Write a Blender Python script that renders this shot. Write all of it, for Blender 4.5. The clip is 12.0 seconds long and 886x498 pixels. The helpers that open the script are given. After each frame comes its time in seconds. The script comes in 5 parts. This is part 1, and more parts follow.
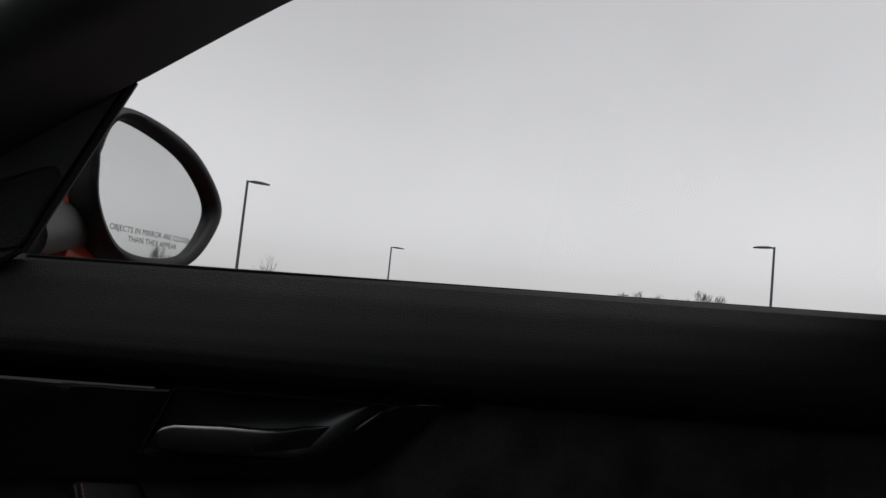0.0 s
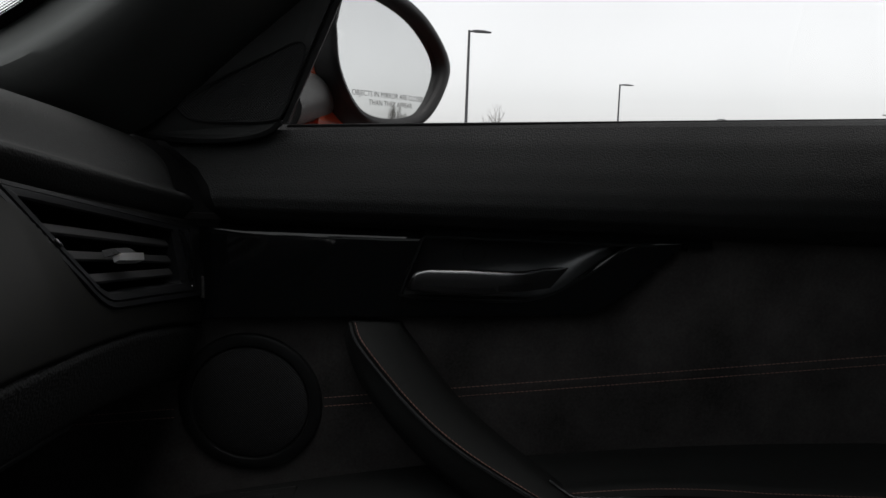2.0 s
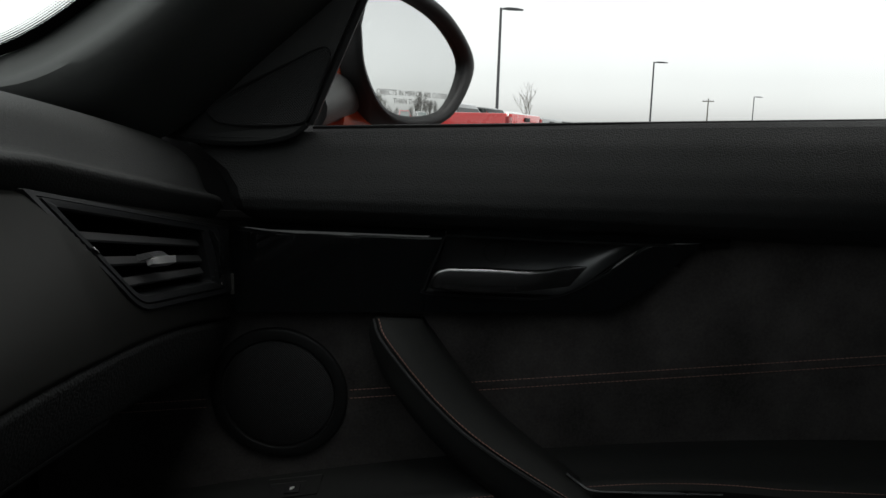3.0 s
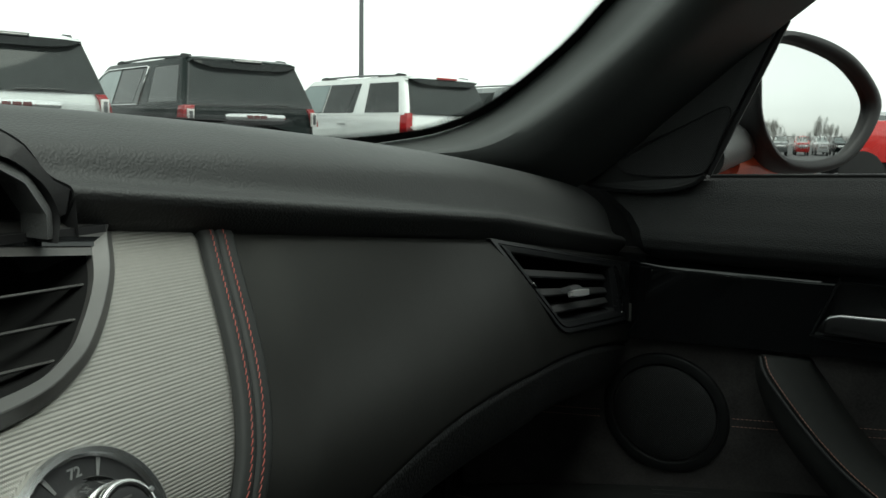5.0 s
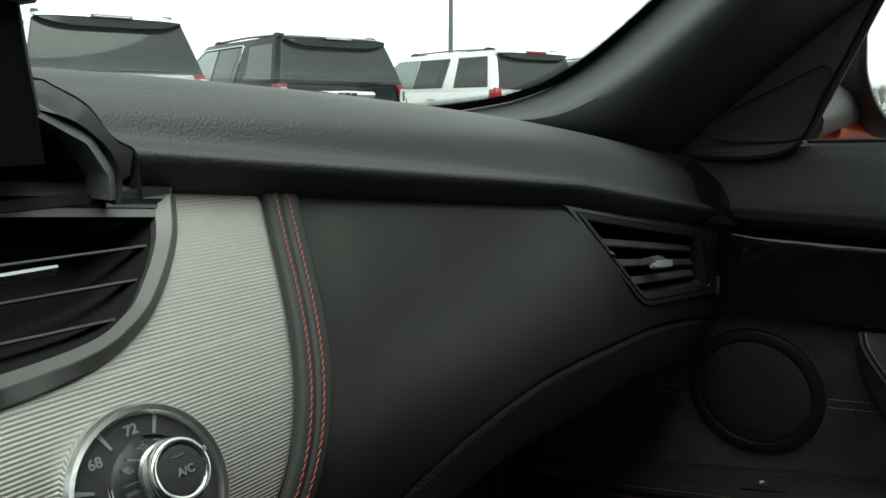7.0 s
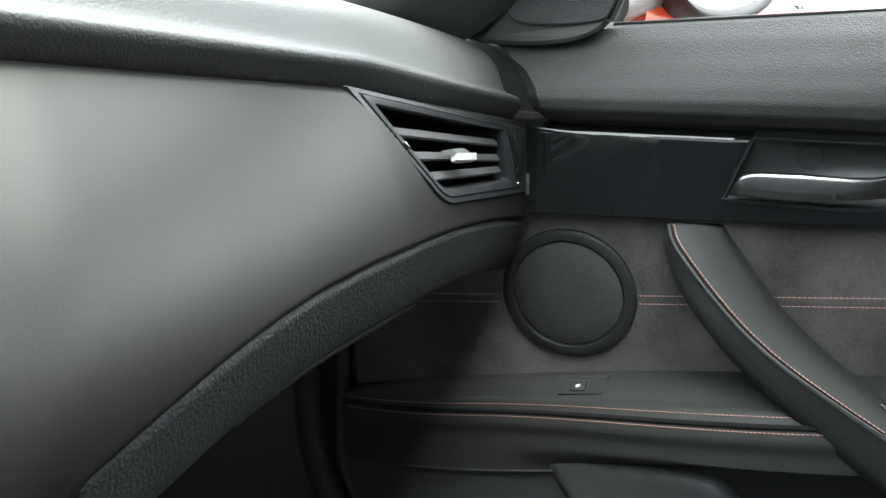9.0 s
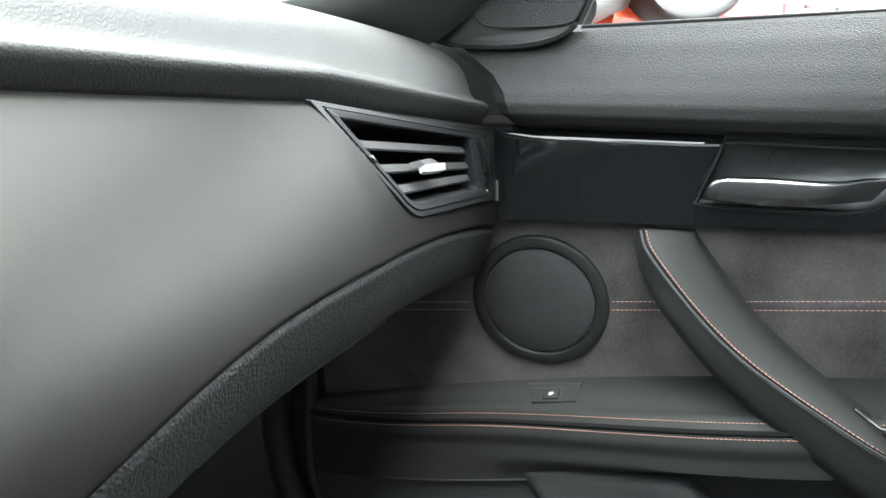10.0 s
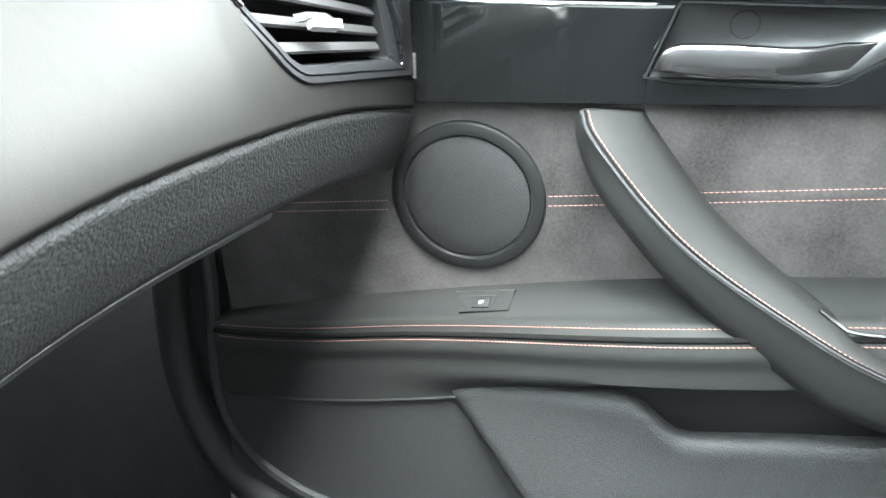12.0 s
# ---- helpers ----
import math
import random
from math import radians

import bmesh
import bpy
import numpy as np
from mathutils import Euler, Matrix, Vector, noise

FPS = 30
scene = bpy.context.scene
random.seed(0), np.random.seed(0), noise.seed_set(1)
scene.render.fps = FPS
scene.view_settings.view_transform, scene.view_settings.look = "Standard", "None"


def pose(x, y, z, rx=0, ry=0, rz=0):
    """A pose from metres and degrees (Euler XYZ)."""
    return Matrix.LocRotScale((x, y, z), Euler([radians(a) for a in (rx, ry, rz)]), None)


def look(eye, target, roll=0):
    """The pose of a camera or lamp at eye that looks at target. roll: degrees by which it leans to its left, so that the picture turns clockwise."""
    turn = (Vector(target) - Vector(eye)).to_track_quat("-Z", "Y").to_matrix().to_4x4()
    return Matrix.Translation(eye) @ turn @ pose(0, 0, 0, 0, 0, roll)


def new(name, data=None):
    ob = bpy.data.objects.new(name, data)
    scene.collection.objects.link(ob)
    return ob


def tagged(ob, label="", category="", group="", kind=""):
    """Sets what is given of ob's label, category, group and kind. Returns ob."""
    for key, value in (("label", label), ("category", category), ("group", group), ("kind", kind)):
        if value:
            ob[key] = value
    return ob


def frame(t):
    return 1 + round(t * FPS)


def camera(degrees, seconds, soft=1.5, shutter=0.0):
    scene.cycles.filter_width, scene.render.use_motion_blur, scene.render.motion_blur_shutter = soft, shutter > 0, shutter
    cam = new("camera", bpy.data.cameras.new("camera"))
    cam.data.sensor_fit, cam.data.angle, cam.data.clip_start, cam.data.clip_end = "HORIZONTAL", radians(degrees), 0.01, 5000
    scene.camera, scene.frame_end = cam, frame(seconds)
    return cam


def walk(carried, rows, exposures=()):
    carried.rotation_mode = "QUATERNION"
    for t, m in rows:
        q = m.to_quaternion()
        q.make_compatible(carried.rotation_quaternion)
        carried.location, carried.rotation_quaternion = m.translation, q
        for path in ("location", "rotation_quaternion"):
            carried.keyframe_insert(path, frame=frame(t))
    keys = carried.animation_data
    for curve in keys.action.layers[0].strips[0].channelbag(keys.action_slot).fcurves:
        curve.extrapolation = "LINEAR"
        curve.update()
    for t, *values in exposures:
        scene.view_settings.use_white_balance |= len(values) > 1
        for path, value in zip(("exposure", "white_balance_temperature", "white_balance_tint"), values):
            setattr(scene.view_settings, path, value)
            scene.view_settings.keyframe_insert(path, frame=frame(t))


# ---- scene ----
cam = camera(57.9, 12.0)
PATH = [
    (0, (-0.0300, 0.2795, 0.8732), (1.8941, -0.2327, 1.0611), 5.90),
    (0.5, (-0.0403, 0.2868, 0.8715), (1.9421, 0.0522, 0.9952), 3.81),
    (1, (-0.0405, 0.2834, 0.8701), (1.9567, 0.1820, 0.8459), 2.31),
    (1.5, (-0.0450, 0.2819, 0.8725), (1.9472, 0.2652, 0.6972), 1.99),
    (2, (-0.0468, 0.2831, 0.8743), (1.9391, 0.3051, 0.6387), 2.03),
    (2.5, (-0.0422, 0.2798, 0.8771), (1.9396, 0.3149, 0.6097), 1.91),
    (4.3, (-0.1628, 0.2662, 0.9493), (1.7077, 0.9127, 0.6602), 1.58),
    (4.5, (-0.1652, 0.2695, 0.9452), (1.6560, 1.0466, 0.6636), 1.39),
    (5, (-0.1712, 0.2671, 0.9354), (1.5515, 1.2418, 0.6484), 1.04),
    (5.5, (-0.1634, 0.2623, 0.9372), (1.5018, 1.3312, 0.6465), 0.81),
    (6, (-0.1623, 0.2628, 0.9323), (1.4736, 1.3755, 0.6394), 0.59),
    (6.5, (-0.1619, 0.2628, 0.9289), (1.4527, 1.4023, 0.6211), 0.48),
    (8.3, (-0.1191, 0.2859, 0.8992), (1.4570, 1.4214, 0.4233), -0.98),
    (8.5, (-0.1152, 0.3016, 0.8881), (1.4958, 1.3932, 0.4265), -1.36),
    (9, (-0.0633, 0.2797, 0.8859), (1.7092, 1.0483, 0.3687), -0.12),
    (9.5, (-0.0531, 0.2925, 0.8889), (1.7394, 1.0086, 0.3654), -0.25),
    (10, (-0.0439, 0.2913, 0.8967), (1.7565, 0.9780, 0.3608), -0.53),
    (10.5, (-0.0390, 0.2942, 0.8933), (1.7513, 0.9585, 0.2987), -0.76),
    (11, (-0.0204, 0.2910, 0.8925), (1.7617, 0.9309, 0.2484), -0.49),
    (11.5, (0.0063, 0.2816, 0.8804), (1.7801, 0.8924, 0.1870), -0.54),
    (12, (0.0560, 0.3009, 0.8450), (1.8379, 0.8343, 0.1099), -0.03),
]
EXPOSURES = [
    (0.0, 0.33, 6500, 14), (0.6, 0.4, 6500, 14), (1.2, 0.66, 6500, 13), (1.8, 0.8, 6500, 12), (2.7, 0.95, 6500, 10), (4.3, 1.4, 6500, -5), (6.7, 1.7, 6450, -5),
    (8.3, 3.45, 6300, 1), (8.5, 3.65, 6300, 1), (9.0, 4.85, 6250, 4), (9.5, 5.15, 6250, 4), (10.5, 5.35, 6250, 5), (11.5, 6.05, 6250, 5), (12.0, 6.65, 6200, 5),
]
walk(cam, [(t, look(eye, target, roll)) for t, eye, target, roll in PATH], EXPOSURES)

# ---- world and light: an even overcast ----
world = bpy.data.worlds.new("overcast")
scene.world = world
world.use_nodes = True
wn, wl = world.node_tree.nodes, world.node_tree.links
sky = wn.new("ShaderNodeTexSky")
sky.sky_type = "NISHITA"
sky.sun_disc = False
sky.sun_elevation, sky.sun_rotation = radians(71), radians(209)
sky.air_density, sky.dust_density = 1.0, 1.5
grey = wn.new("ShaderNodeHueSaturation")
grey.inputs["Saturation"].default_value = 0.05
cloud = wn.new("ShaderNodeTexNoise")
cloud.inputs["Scale"].default_value, cloud.inputs["Detail"].default_value = 2.2, 4
ramp = wn.new("ShaderNodeMapRange")
ramp.inputs["To Min"].default_value, ramp.inputs["To Max"].default_value = 0.84, 1.16
mul = wn.new("ShaderNodeMix")
mul.data_type, mul.blend_type = "RGBA", "MULTIPLY"
mul.inputs[0].default_value = 1.0
coord = wn.new("ShaderNodeTexCoord")
wl.new(coord.outputs["Generated"], cloud.inputs["Vector"])
wl.new(cloud.outputs["Fac"], ramp.inputs["Value"])
wl.new(sky.outputs[0], grey.inputs["Color"])
wl.new(grey.outputs[0], mul.inputs[6])
wl.new(ramp.outputs[0], mul.inputs[7])
wl.new(mul.outputs[2], wn["Background"].inputs["Color"])
wn["Background"].inputs["Strength"].default_value = 0.13
sun = new("sun", bpy.data.lights.new("sun", "SUN"))
sun.data.energy, sun.data.angle, sun.data.color = 0.9, radians(55), (1.0, 0.97, 0.93)
sun.matrix_world = look((-5, -9, 30), (0, 0, 0))


# ---- materials ----
def material(name, color, rough=0.5, metal=0.0, spec=0.5, coat=0.0, vary=0.15, scale=6.0, bumps=(), weave=None, sheen=0.0, holes=0.0, fine=1.0):
    """A surface with tone variation at two scales and relief. bumps: (kind, cells per metre, height in metres)."""
    m = bpy.data.materials.new(name)
    m.use_nodes = True
    n, l = m.node_tree.nodes, m.node_tree.links
    b = n["Principled BSDF"]
    b.inputs["Metallic"].default_value = metal
    b.inputs["Specular IOR Level"].default_value = spec
    b.inputs["Coat Weight"].default_value = coat
    b.inputs["Coat Roughness"].default_value = 0.05
    b.inputs["Sheen Weight"].default_value = sheen
    tc = n.new("ShaderNodeTexCoord")
    big, small = n.new("ShaderNodeTexNoise"), n.new("ShaderNodeTexNoise")
    big.inputs["Scale"].default_value, small.inputs["Scale"].default_value = scale, scale * 28
    big.inputs["Detail"].default_value = small.inputs["Detail"].default_value = 3
    add = n.new("ShaderNodeMath")
    add.operation = "MULTIPLY_ADD"
    add.inputs[1].default_value = fine
    rng = n.new("ShaderNodeMapRange")
    rng.inputs["From Min"].default_value, rng.inputs["From Max"].default_value = 0.1 + 0.5 * fine, 0.9 + 0.5 * fine
    rng.inputs["To Min"].default_value, rng.inputs["To Max"].default_value = 1 - vary, 1 + vary
    mix = n.new("ShaderNodeMix")
    mix.data_type, mix.blend_type = "RGBA", "MULTIPLY"
    mix.inputs[0].default_value = 1.0
    mix.inputs[6].default_value = (*color, 1)
    for t in (big, small):
        l.new(tc.outputs["Object"], t.inputs["Vector"])
    l.new(small.outputs["Fac"], add.inputs[0])
    l.new(big.outputs["Fac"], add.inputs[2])
    l.new(add.outputs[0], rng.inputs["Value"])
    l.new(rng.outputs[0], mix.inputs[7])
    l.new(mix.outputs[2], b.inputs["Base Color"])
    rr = n.new("ShaderNodeMapRange")
    rr.inputs["From Min"].default_value, rr.inputs["From Max"].default_value = 0.3, 0.7
    rr.inputs["To Min"].default_value, rr.inputs["To Max"].default_value = max(0.02, rough * 0.88), min(1, rough * 1.12)
    l.new(big.outputs["Fac"], rr.inputs["Value"])
    l.new(rr.outputs[0], b.inputs["Roughness"])
    last = None
    for kind, cells, height in bumps:
        if kind == "grain":
            t = n.new("ShaderNodeTexVoronoi")
            t.feature = "SMOOTH_F1"
            t.inputs["Smoothness"].default_value = 0.55
            warp = n.new("ShaderNodeTexNoise")
            warp.inputs["Scale"].default_value = cells * 0.35
            wadd = n.new("ShaderNodeVectorMath")
            wadd.operation = "MULTIPLY_ADD"
            wadd.inputs[1].default_value = (1.3 / cells,) * 3
            l.new(tc.outputs["Object"], warp.inputs["Vector"])
            l.new(warp.outputs["Color"], wadd.inputs[0])
            l.new(tc.outputs["Object"], wadd.inputs[2])
            l.new(wadd.outputs[0], t.inputs["Vector"])
            out = t.outputs["Distance"]
        else:
            t = n.new("ShaderNodeTexNoise")
            t.inputs["Detail"].default_value = 4
            l.new(tc.outputs["Object"], t.inputs["Vector"])
            out = t.outputs["Fac"]
        t.inputs["Scale"].default_value = cells
        bump = n.new("ShaderNodeBump")
        bump.inputs["Distance"].default_value = height
        bump.inputs["Strength"].default_value = 1.0
        bump.invert = kind == "grain"
        l.new(out, bump.inputs["Height"])
        if last:
            l.new(last.outputs[0], bump.inputs["Normal"])
        last = bump
    if weave:
        along, across, height = weave
        sep = n.new("ShaderNodeSeparateXYZ")
        l.new(tc.outputs["Object"], sep.inputs[0])
        terms = []
        for axis, k in along, across:
            s1 = n.new("ShaderNodeMath")
            s1.operation = "MULTIPLY"
            s1.inputs[1].default_value = k
            l.new(sep.outputs[axis], s1.inputs[0])
            s2 = n.new("ShaderNodeMath")
            s2.operation = "SINE"
            l.new(s1.outputs[0], s2.inputs[0])
            terms.append(s2)
        pr = n.new("ShaderNodeMath")
        pr.operation = "MULTIPLY"
        l.new(terms[0].outputs[0], pr.inputs[0])
        l.new(terms[1].outputs[0], pr.inputs[1])
        if holes:
            # the open mesh is darker than its wires
            hole = n.new("ShaderNodeMapRange")
            hole.inputs["From Min"].default_value, hole.inputs["From Max"].default_value = -0.2, 0.5
            hole.inputs["To Min"].default_value, hole.inputs["To Max"].default_value = 1.0, 1.0 - holes
            l.new(pr.outputs[0], hole.inputs["Value"])
            dark = n.new("ShaderNodeMix")
            dark.data_type, dark.blend_type = "RGBA", "MULTIPLY"
            dark.inputs[0].default_value = 1.0
            l.new(mix.outputs[2], dark.inputs[6])
            l.new(hole.outputs[0], dark.inputs[7])
            l.new(dark.outputs[2], b.inputs["Base Color"])
        bump = n.new("ShaderNodeBump")
        bump.inputs["Distance"].default_value = height
        l.new(pr.outputs[0], bump.inputs["Height"])
        if last:
            l.new(last.outputs[0], bump.inputs["Normal"])
        last = bump
    if last:
        l.new(last.outputs[0], b.inputs["Normal"])
    return m


def glass(name, tint, rough=0.0, ior=1.45):
    m = bpy.data.materials.new(name)
    m.use_nodes = True
    n, l = m.node_tree.nodes, m.node_tree.links
    n.remove(n["Principled BSDF"])
    tr, gl, mx, fr = n.new("ShaderNodeBsdfTransparent"), n.new("ShaderNodeBsdfGlossy"), n.new("ShaderNodeMixShader"), n.new("ShaderNodeLayerWeight")
    tr.inputs["Color"].default_value = (*tint, 1)
    gl.inputs["Roughness"].default_value = rough
    pw = n.new("ShaderNodeMath")
    pw.operation = "POWER"
    pw.inputs[1].default_value = 5.0
    sc = n.new("ShaderNodeMath")
    sc.operation = "MULTIPLY_ADD"
    sc.inputs[1].default_value, sc.inputs[2].default_value = 0.5, 0.03
    l.new(fr.outputs["Facing"], pw.inputs[0])
    l.new(pw.outputs[0], sc.inputs[0])
    l.new(sc.outputs[0], mx.inputs[0])
    l.new(tr.outputs[0], mx.inputs[1])
    l.new(gl.outputs[0], mx.inputs[2])
    l.new(mx.outputs[0], n["Material Output"].inputs["Surface"])
    return m


M_PAD = material("grained_black_vinyl", (0.0155, 0.0162, 0.0161), 0.58, spec=0.60, bumps=(("grain", 640, 0.00028), ("noise", 1700, 0.00006)), vary=0.12)
M_DOORPAD = material("pebbled_black_vinyl", (0.0145, 0.015, 0.0155), 0.54, spec=0.34, bumps=(("grain", 900, 0.00055), ("noise", 1700, 0.00008)), vary=0.12)
M_LEATHER = material("smooth_black_leather", (0.021, 0.0217, 0.0214), 0.60, spec=0.24, bumps=(("noise", 1400, 0.00006), ("noise", 60, 0.0002)), vary=0.10)
M_PANEL = material("matt_black_leather", (0.0050, 0.0051, 0.0049), 0.45, spec=0.28, bumps=(("noise", 1400, 0.00005), ("noise", 60, 0.00015)), vary=0.10)
M_PANEL.node_tree.nodes["Principled BSDF"].inputs["Specular Tint"].default_value = (1.0, 0.985, 0.92, 1.0)
M_STRIP = material("wrinkled_black_vinyl", (0.022, 0.0227, 0.0232), 0.60, spec=0.35, bumps=(("grain", 460, 0.0006), ("noise", 800, 0.0002)), vary=0.14)
M_SUEDE = material("charcoal_suede", (0.050, 0.0463, 0.0460), 0.95, spec=0.10, sheen=0.26, bumps=(("noise", 2400, 0.00025), ("noise", 40, 0.0012)), vary=1.0, scale=13, fine=0.35)
M_HARD = material("hard_black_plastic", (0.024, 0.025, 0.0265), 0.52, bumps=(("grain", 900, 0.0003),), vary=0.12)
M_POCKET = material("pebbled_black_plastic", (0.028, 0.029, 0.0302), 0.55, bumps=(("grain", 800, 0.0005), ("noise", 1600, 0.0001)), vary=0.14)
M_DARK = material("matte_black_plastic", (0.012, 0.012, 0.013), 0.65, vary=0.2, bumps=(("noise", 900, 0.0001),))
M_SURROUND = material("satin_black_plastic", (0.012, 0.0125, 0.013), 0.5, spec=0.3, vary=0.12, bumps=(("noise", 900, 0.00005),))
# flat black for the windscreen print, and for shade painted into other parts
M_PRINTSHADE = material("black_print_and_shade", (0.010, 0.010, 0.010), 0.95, spec=0.05, vary=0.1)
M_PIANO = material("gloss_black_lacquer", (0.006, 0.0065, 0.007), 0.06, spec=0.5, coat=0.0, vary=0.1, bumps=(("noise", 9, 0.0009),))
M_SATIN = material("satin_chrome", (0.32, 0.32, 0.325), 0.25, metal=1.0, vary=0.06)
M_KNOB = material("polished_chrome", (0.70, 0.70, 0.705), 0.13, metal=1.0, vary=0.04)
M_TAB = material("frosted_chrome", (0.78, 0.78, 0.785), 0.42, metal=0.85, vary=0.05)
M_RING = material("matt_chrome_ring", (0.72, 0.72, 0.715), 0.26, metal=1.0, vary=0.05)
M_CHROME = material("bright_chrome", (0.80, 0.80, 0.80), 0.07, metal=1.0, vary=0.04)
M_GREY = material("grey_satin_paint", (0.088, 0.086, 0.084), 0.36, metal=0.40, vary=0.06)
M_WEAVE = material("woven_aluminium", (0.255, 0.248, 0.230), 0.45, metal=0.7, vary=0.05, weave=((0, 7500), (2, 4488), 0.00003))
M_CUP = material("brushed_dark_metal", (0.085, 0.087, 0.090), 0.34, metal=0.75, vary=0.08)
M_STITCH = material("orange_thread", (0.25, 0.045, 0.034), 0.7, vary=0.2, scale=60)
M_UNDERTHREAD = material("dark_orange_thread", (0.13, 0.045, 0.032), 0.8, vary=0.2, scale=60)
M_DULLSTITCH = material("faded_orange_thread", (0.40, 0.22, 0.18), 0.75, vary=0.3, scale=60)
M_MESH = material("speaker_mesh", (0.021, 0.0215, 0.023), 0.5, vary=0.1, weave=((1, 2500), (2, 2500), 0.0003), holes=0.9)
M_CARPET = material("black_carpet", (0.014, 0.014, 0.016), 0.95, bumps=(("noise", 700, 0.002),), vary=0.35, scale=30)
M_LINER = material("black_headliner", (0.022, 0.022, 0.022), 0.85, bumps=(("noise", 900, 0.0003),), vary=0.15)
M_PILLAR = material("anthracite_pillar_trim", (0.045, 0.048, 0.047), 0.5, bumps=(("noise", 1500, 0.0001),), vary=0.08)
# dark plastic made greyer, with the light on it put into the colour
M_LITGREY = material("lit_grained_plastic", (0.065, 0.066, 0.066), 0.45, bumps=(("grain", 700, 0.0002),), vary=0.1)
M_VENT = material("silky_black_plastic", (0.011, 0.0115, 0.0125), 0.38, spec=0.25, vary=0.12, bumps=(("noise", 900, 0.00003),))
M_RUBBER = material("black_rubber", (0.015, 0.015, 0.016), 0.6, vary=0.15, bumps=(("noise", 500, 0.0002),))
M_RED = material("orange_red_car_paint", (0.42, 0.065, 0.020), 0.30, coat=1.0, vary=0.06, scale=3)
M_WHITE = material("white_print", (0.75, 0.75, 0.74), 0.6, vary=0.05)
M_LEGEND = material("grey_legend_print", (0.15, 0.153, 0.153), 0.6, vary=0.05)
M_BLUE = material("blue_print", (0.03, 0.17, 0.55), 0.5, vary=0.05)
M_REDP = material("red_print", (0.62, 0.05, 0.03), 0.5, vary=0.05)
M_PRINT = material("dark_etched_print", (0.13, 0.13, 0.13), 0.8, vary=0.05)
M_MIRROR = material("mirror_silver", (0.56, 0.57, 0.565), 0.02, metal=1.0, vary=0.01)

M_DIMGLASS = glass("light_dimming_glass", (0.45, 0.465, 0.46))
M_SIDEGLASS = glass("lightly_tinted_glass", (0.92, 0.927, 0.924))
M_GLASS = glass("clear_glass", (0.95, 0.97, 0.96))


# ---- mesh helpers ----
def mesh_of(name, verts, faces, mat, smooth=True, angle=40):
    me = bpy.data.meshes.new(name)
    me.from_pydata([tuple(v) for v in verts], [], faces)
    bm = bmesh.new()
    bm.from_mesh(me)
    bmesh.ops.remove_doubles(bm, verts=bm.verts, dist=1e-6)
    bmesh.ops.recalc_face_normals(bm, faces=bm.faces)
    for f in bm.faces:
        f.smooth = smooth
    if smooth:
        for e in bm.edges:
            if len(e.link_faces) == 2 and e.calc_face_angle(0) > radians(angle):
                e.smooth = False
    bm.to_mesh(me)
    bm.free()
    me.materials.append(mat)
    return me


def part(name, geo, mat, parent, label="", smooth=True, angle=40):
    """Links (verts, faces) as one mesh object under a thing or a part."""
    ob = new(name, mesh_of(name, geo[0], geo[1], mat, smooth, angle))
    ob.parent = parent
    if label:
        tagged(ob, label)
    return ob


def thing(name, label, category, at=(0, 0, 0), group="", kind=""):
    ob = new(name)
    ob.empty_display_size = 0.05
    ob.matrix_basis = Matrix.Translation(at)
    return tagged(ob, label, category, group, kind)


def structure(name, geo, mat, label, category, smooth=True, angle=40):
    ob = new(name, mesh_of(name, geo[0], geo[1], mat, smooth, angle))
    return tagged(ob, label, category, kind="structure")


def join(*geos):
    verts, faces = [], []
    for v, f in geos:
        o = len(verts)
        verts += list(v)
        faces += [tuple(i + o for i in g) for g in f]
    return verts, faces


def moved(geo, m):
    return [m @ Vector(v) for v in geo[0]], geo[1]


def sheet(fn, nu, nv, back=None):
    """A slab: fn(u, v) is its front; back is the vector to its rear face."""
    v = [Vector(fn(i / nu, j / nv)) for j in range(nv + 1) for i in range(nu + 1)]
    w = nu + 1
    f = [(j * w + i, j * w + i + 1, (j + 1) * w + i + 1, (j + 1) * w + i) for j in range(nv) for i in range(nu)]
    if back is None:
        return v, f
    o, b = len(v), Vector(back)
    v2 = [p + b for p in v]
    f2 = [tuple(o + k for k in reversed(g)) for g in f]
    rim = [i for i in range(w)] + [j * w + nu for j in range(1, nv + 1)] + [nv * w + i for i in range(nu - 1, -1, -1)] + [j * w for j in range(nv - 1, 0, -1)]
    f3 = [(rim[k], rim[(k + 1) % len(rim)], o + rim[(k + 1) % len(rim)], o + rim[k]) for k in range(len(rim))]
    return v + v2, f + f2 + f3


def loft(rings, closed=True, caps=True):
    n = len(rings[0])
    v = [Vector(p) for r in rings for p in r]
    f = []
    for j in range(len(rings) - 1):
        for i in range(n if closed else n - 1):
            k = (i + 1) % n
            f.append((j * n + i, j * n + k, (j + 1) * n + k, (j + 1) * n + i))
    if caps and closed:
        f += [tuple(range(n - 1, -1, -1)), tuple((len(rings) - 1) * n + i for i in range(n))]
    return v, f


def spline(pts, n):
    """A smooth curve through a few points."""
    p = [Vector(q) for q in pts]
    p = [2 * p[0] - p[1], *p, 2 * p[-1] - p[-2]]
    out = []
    for i in range(n + 1):
        s = i / n * (len(p) - 3)
        k = min(int(s), len(p) - 4)
        t = s - k
        a, b, c, d = p[k : k + 4]
        out.append(0.5 * (2 * b + (c - a) * t + (2 * a - 5 * b + 4 * c - d) * t * t + (3 * b - a - 3 * c + d) * t**3))
    return out


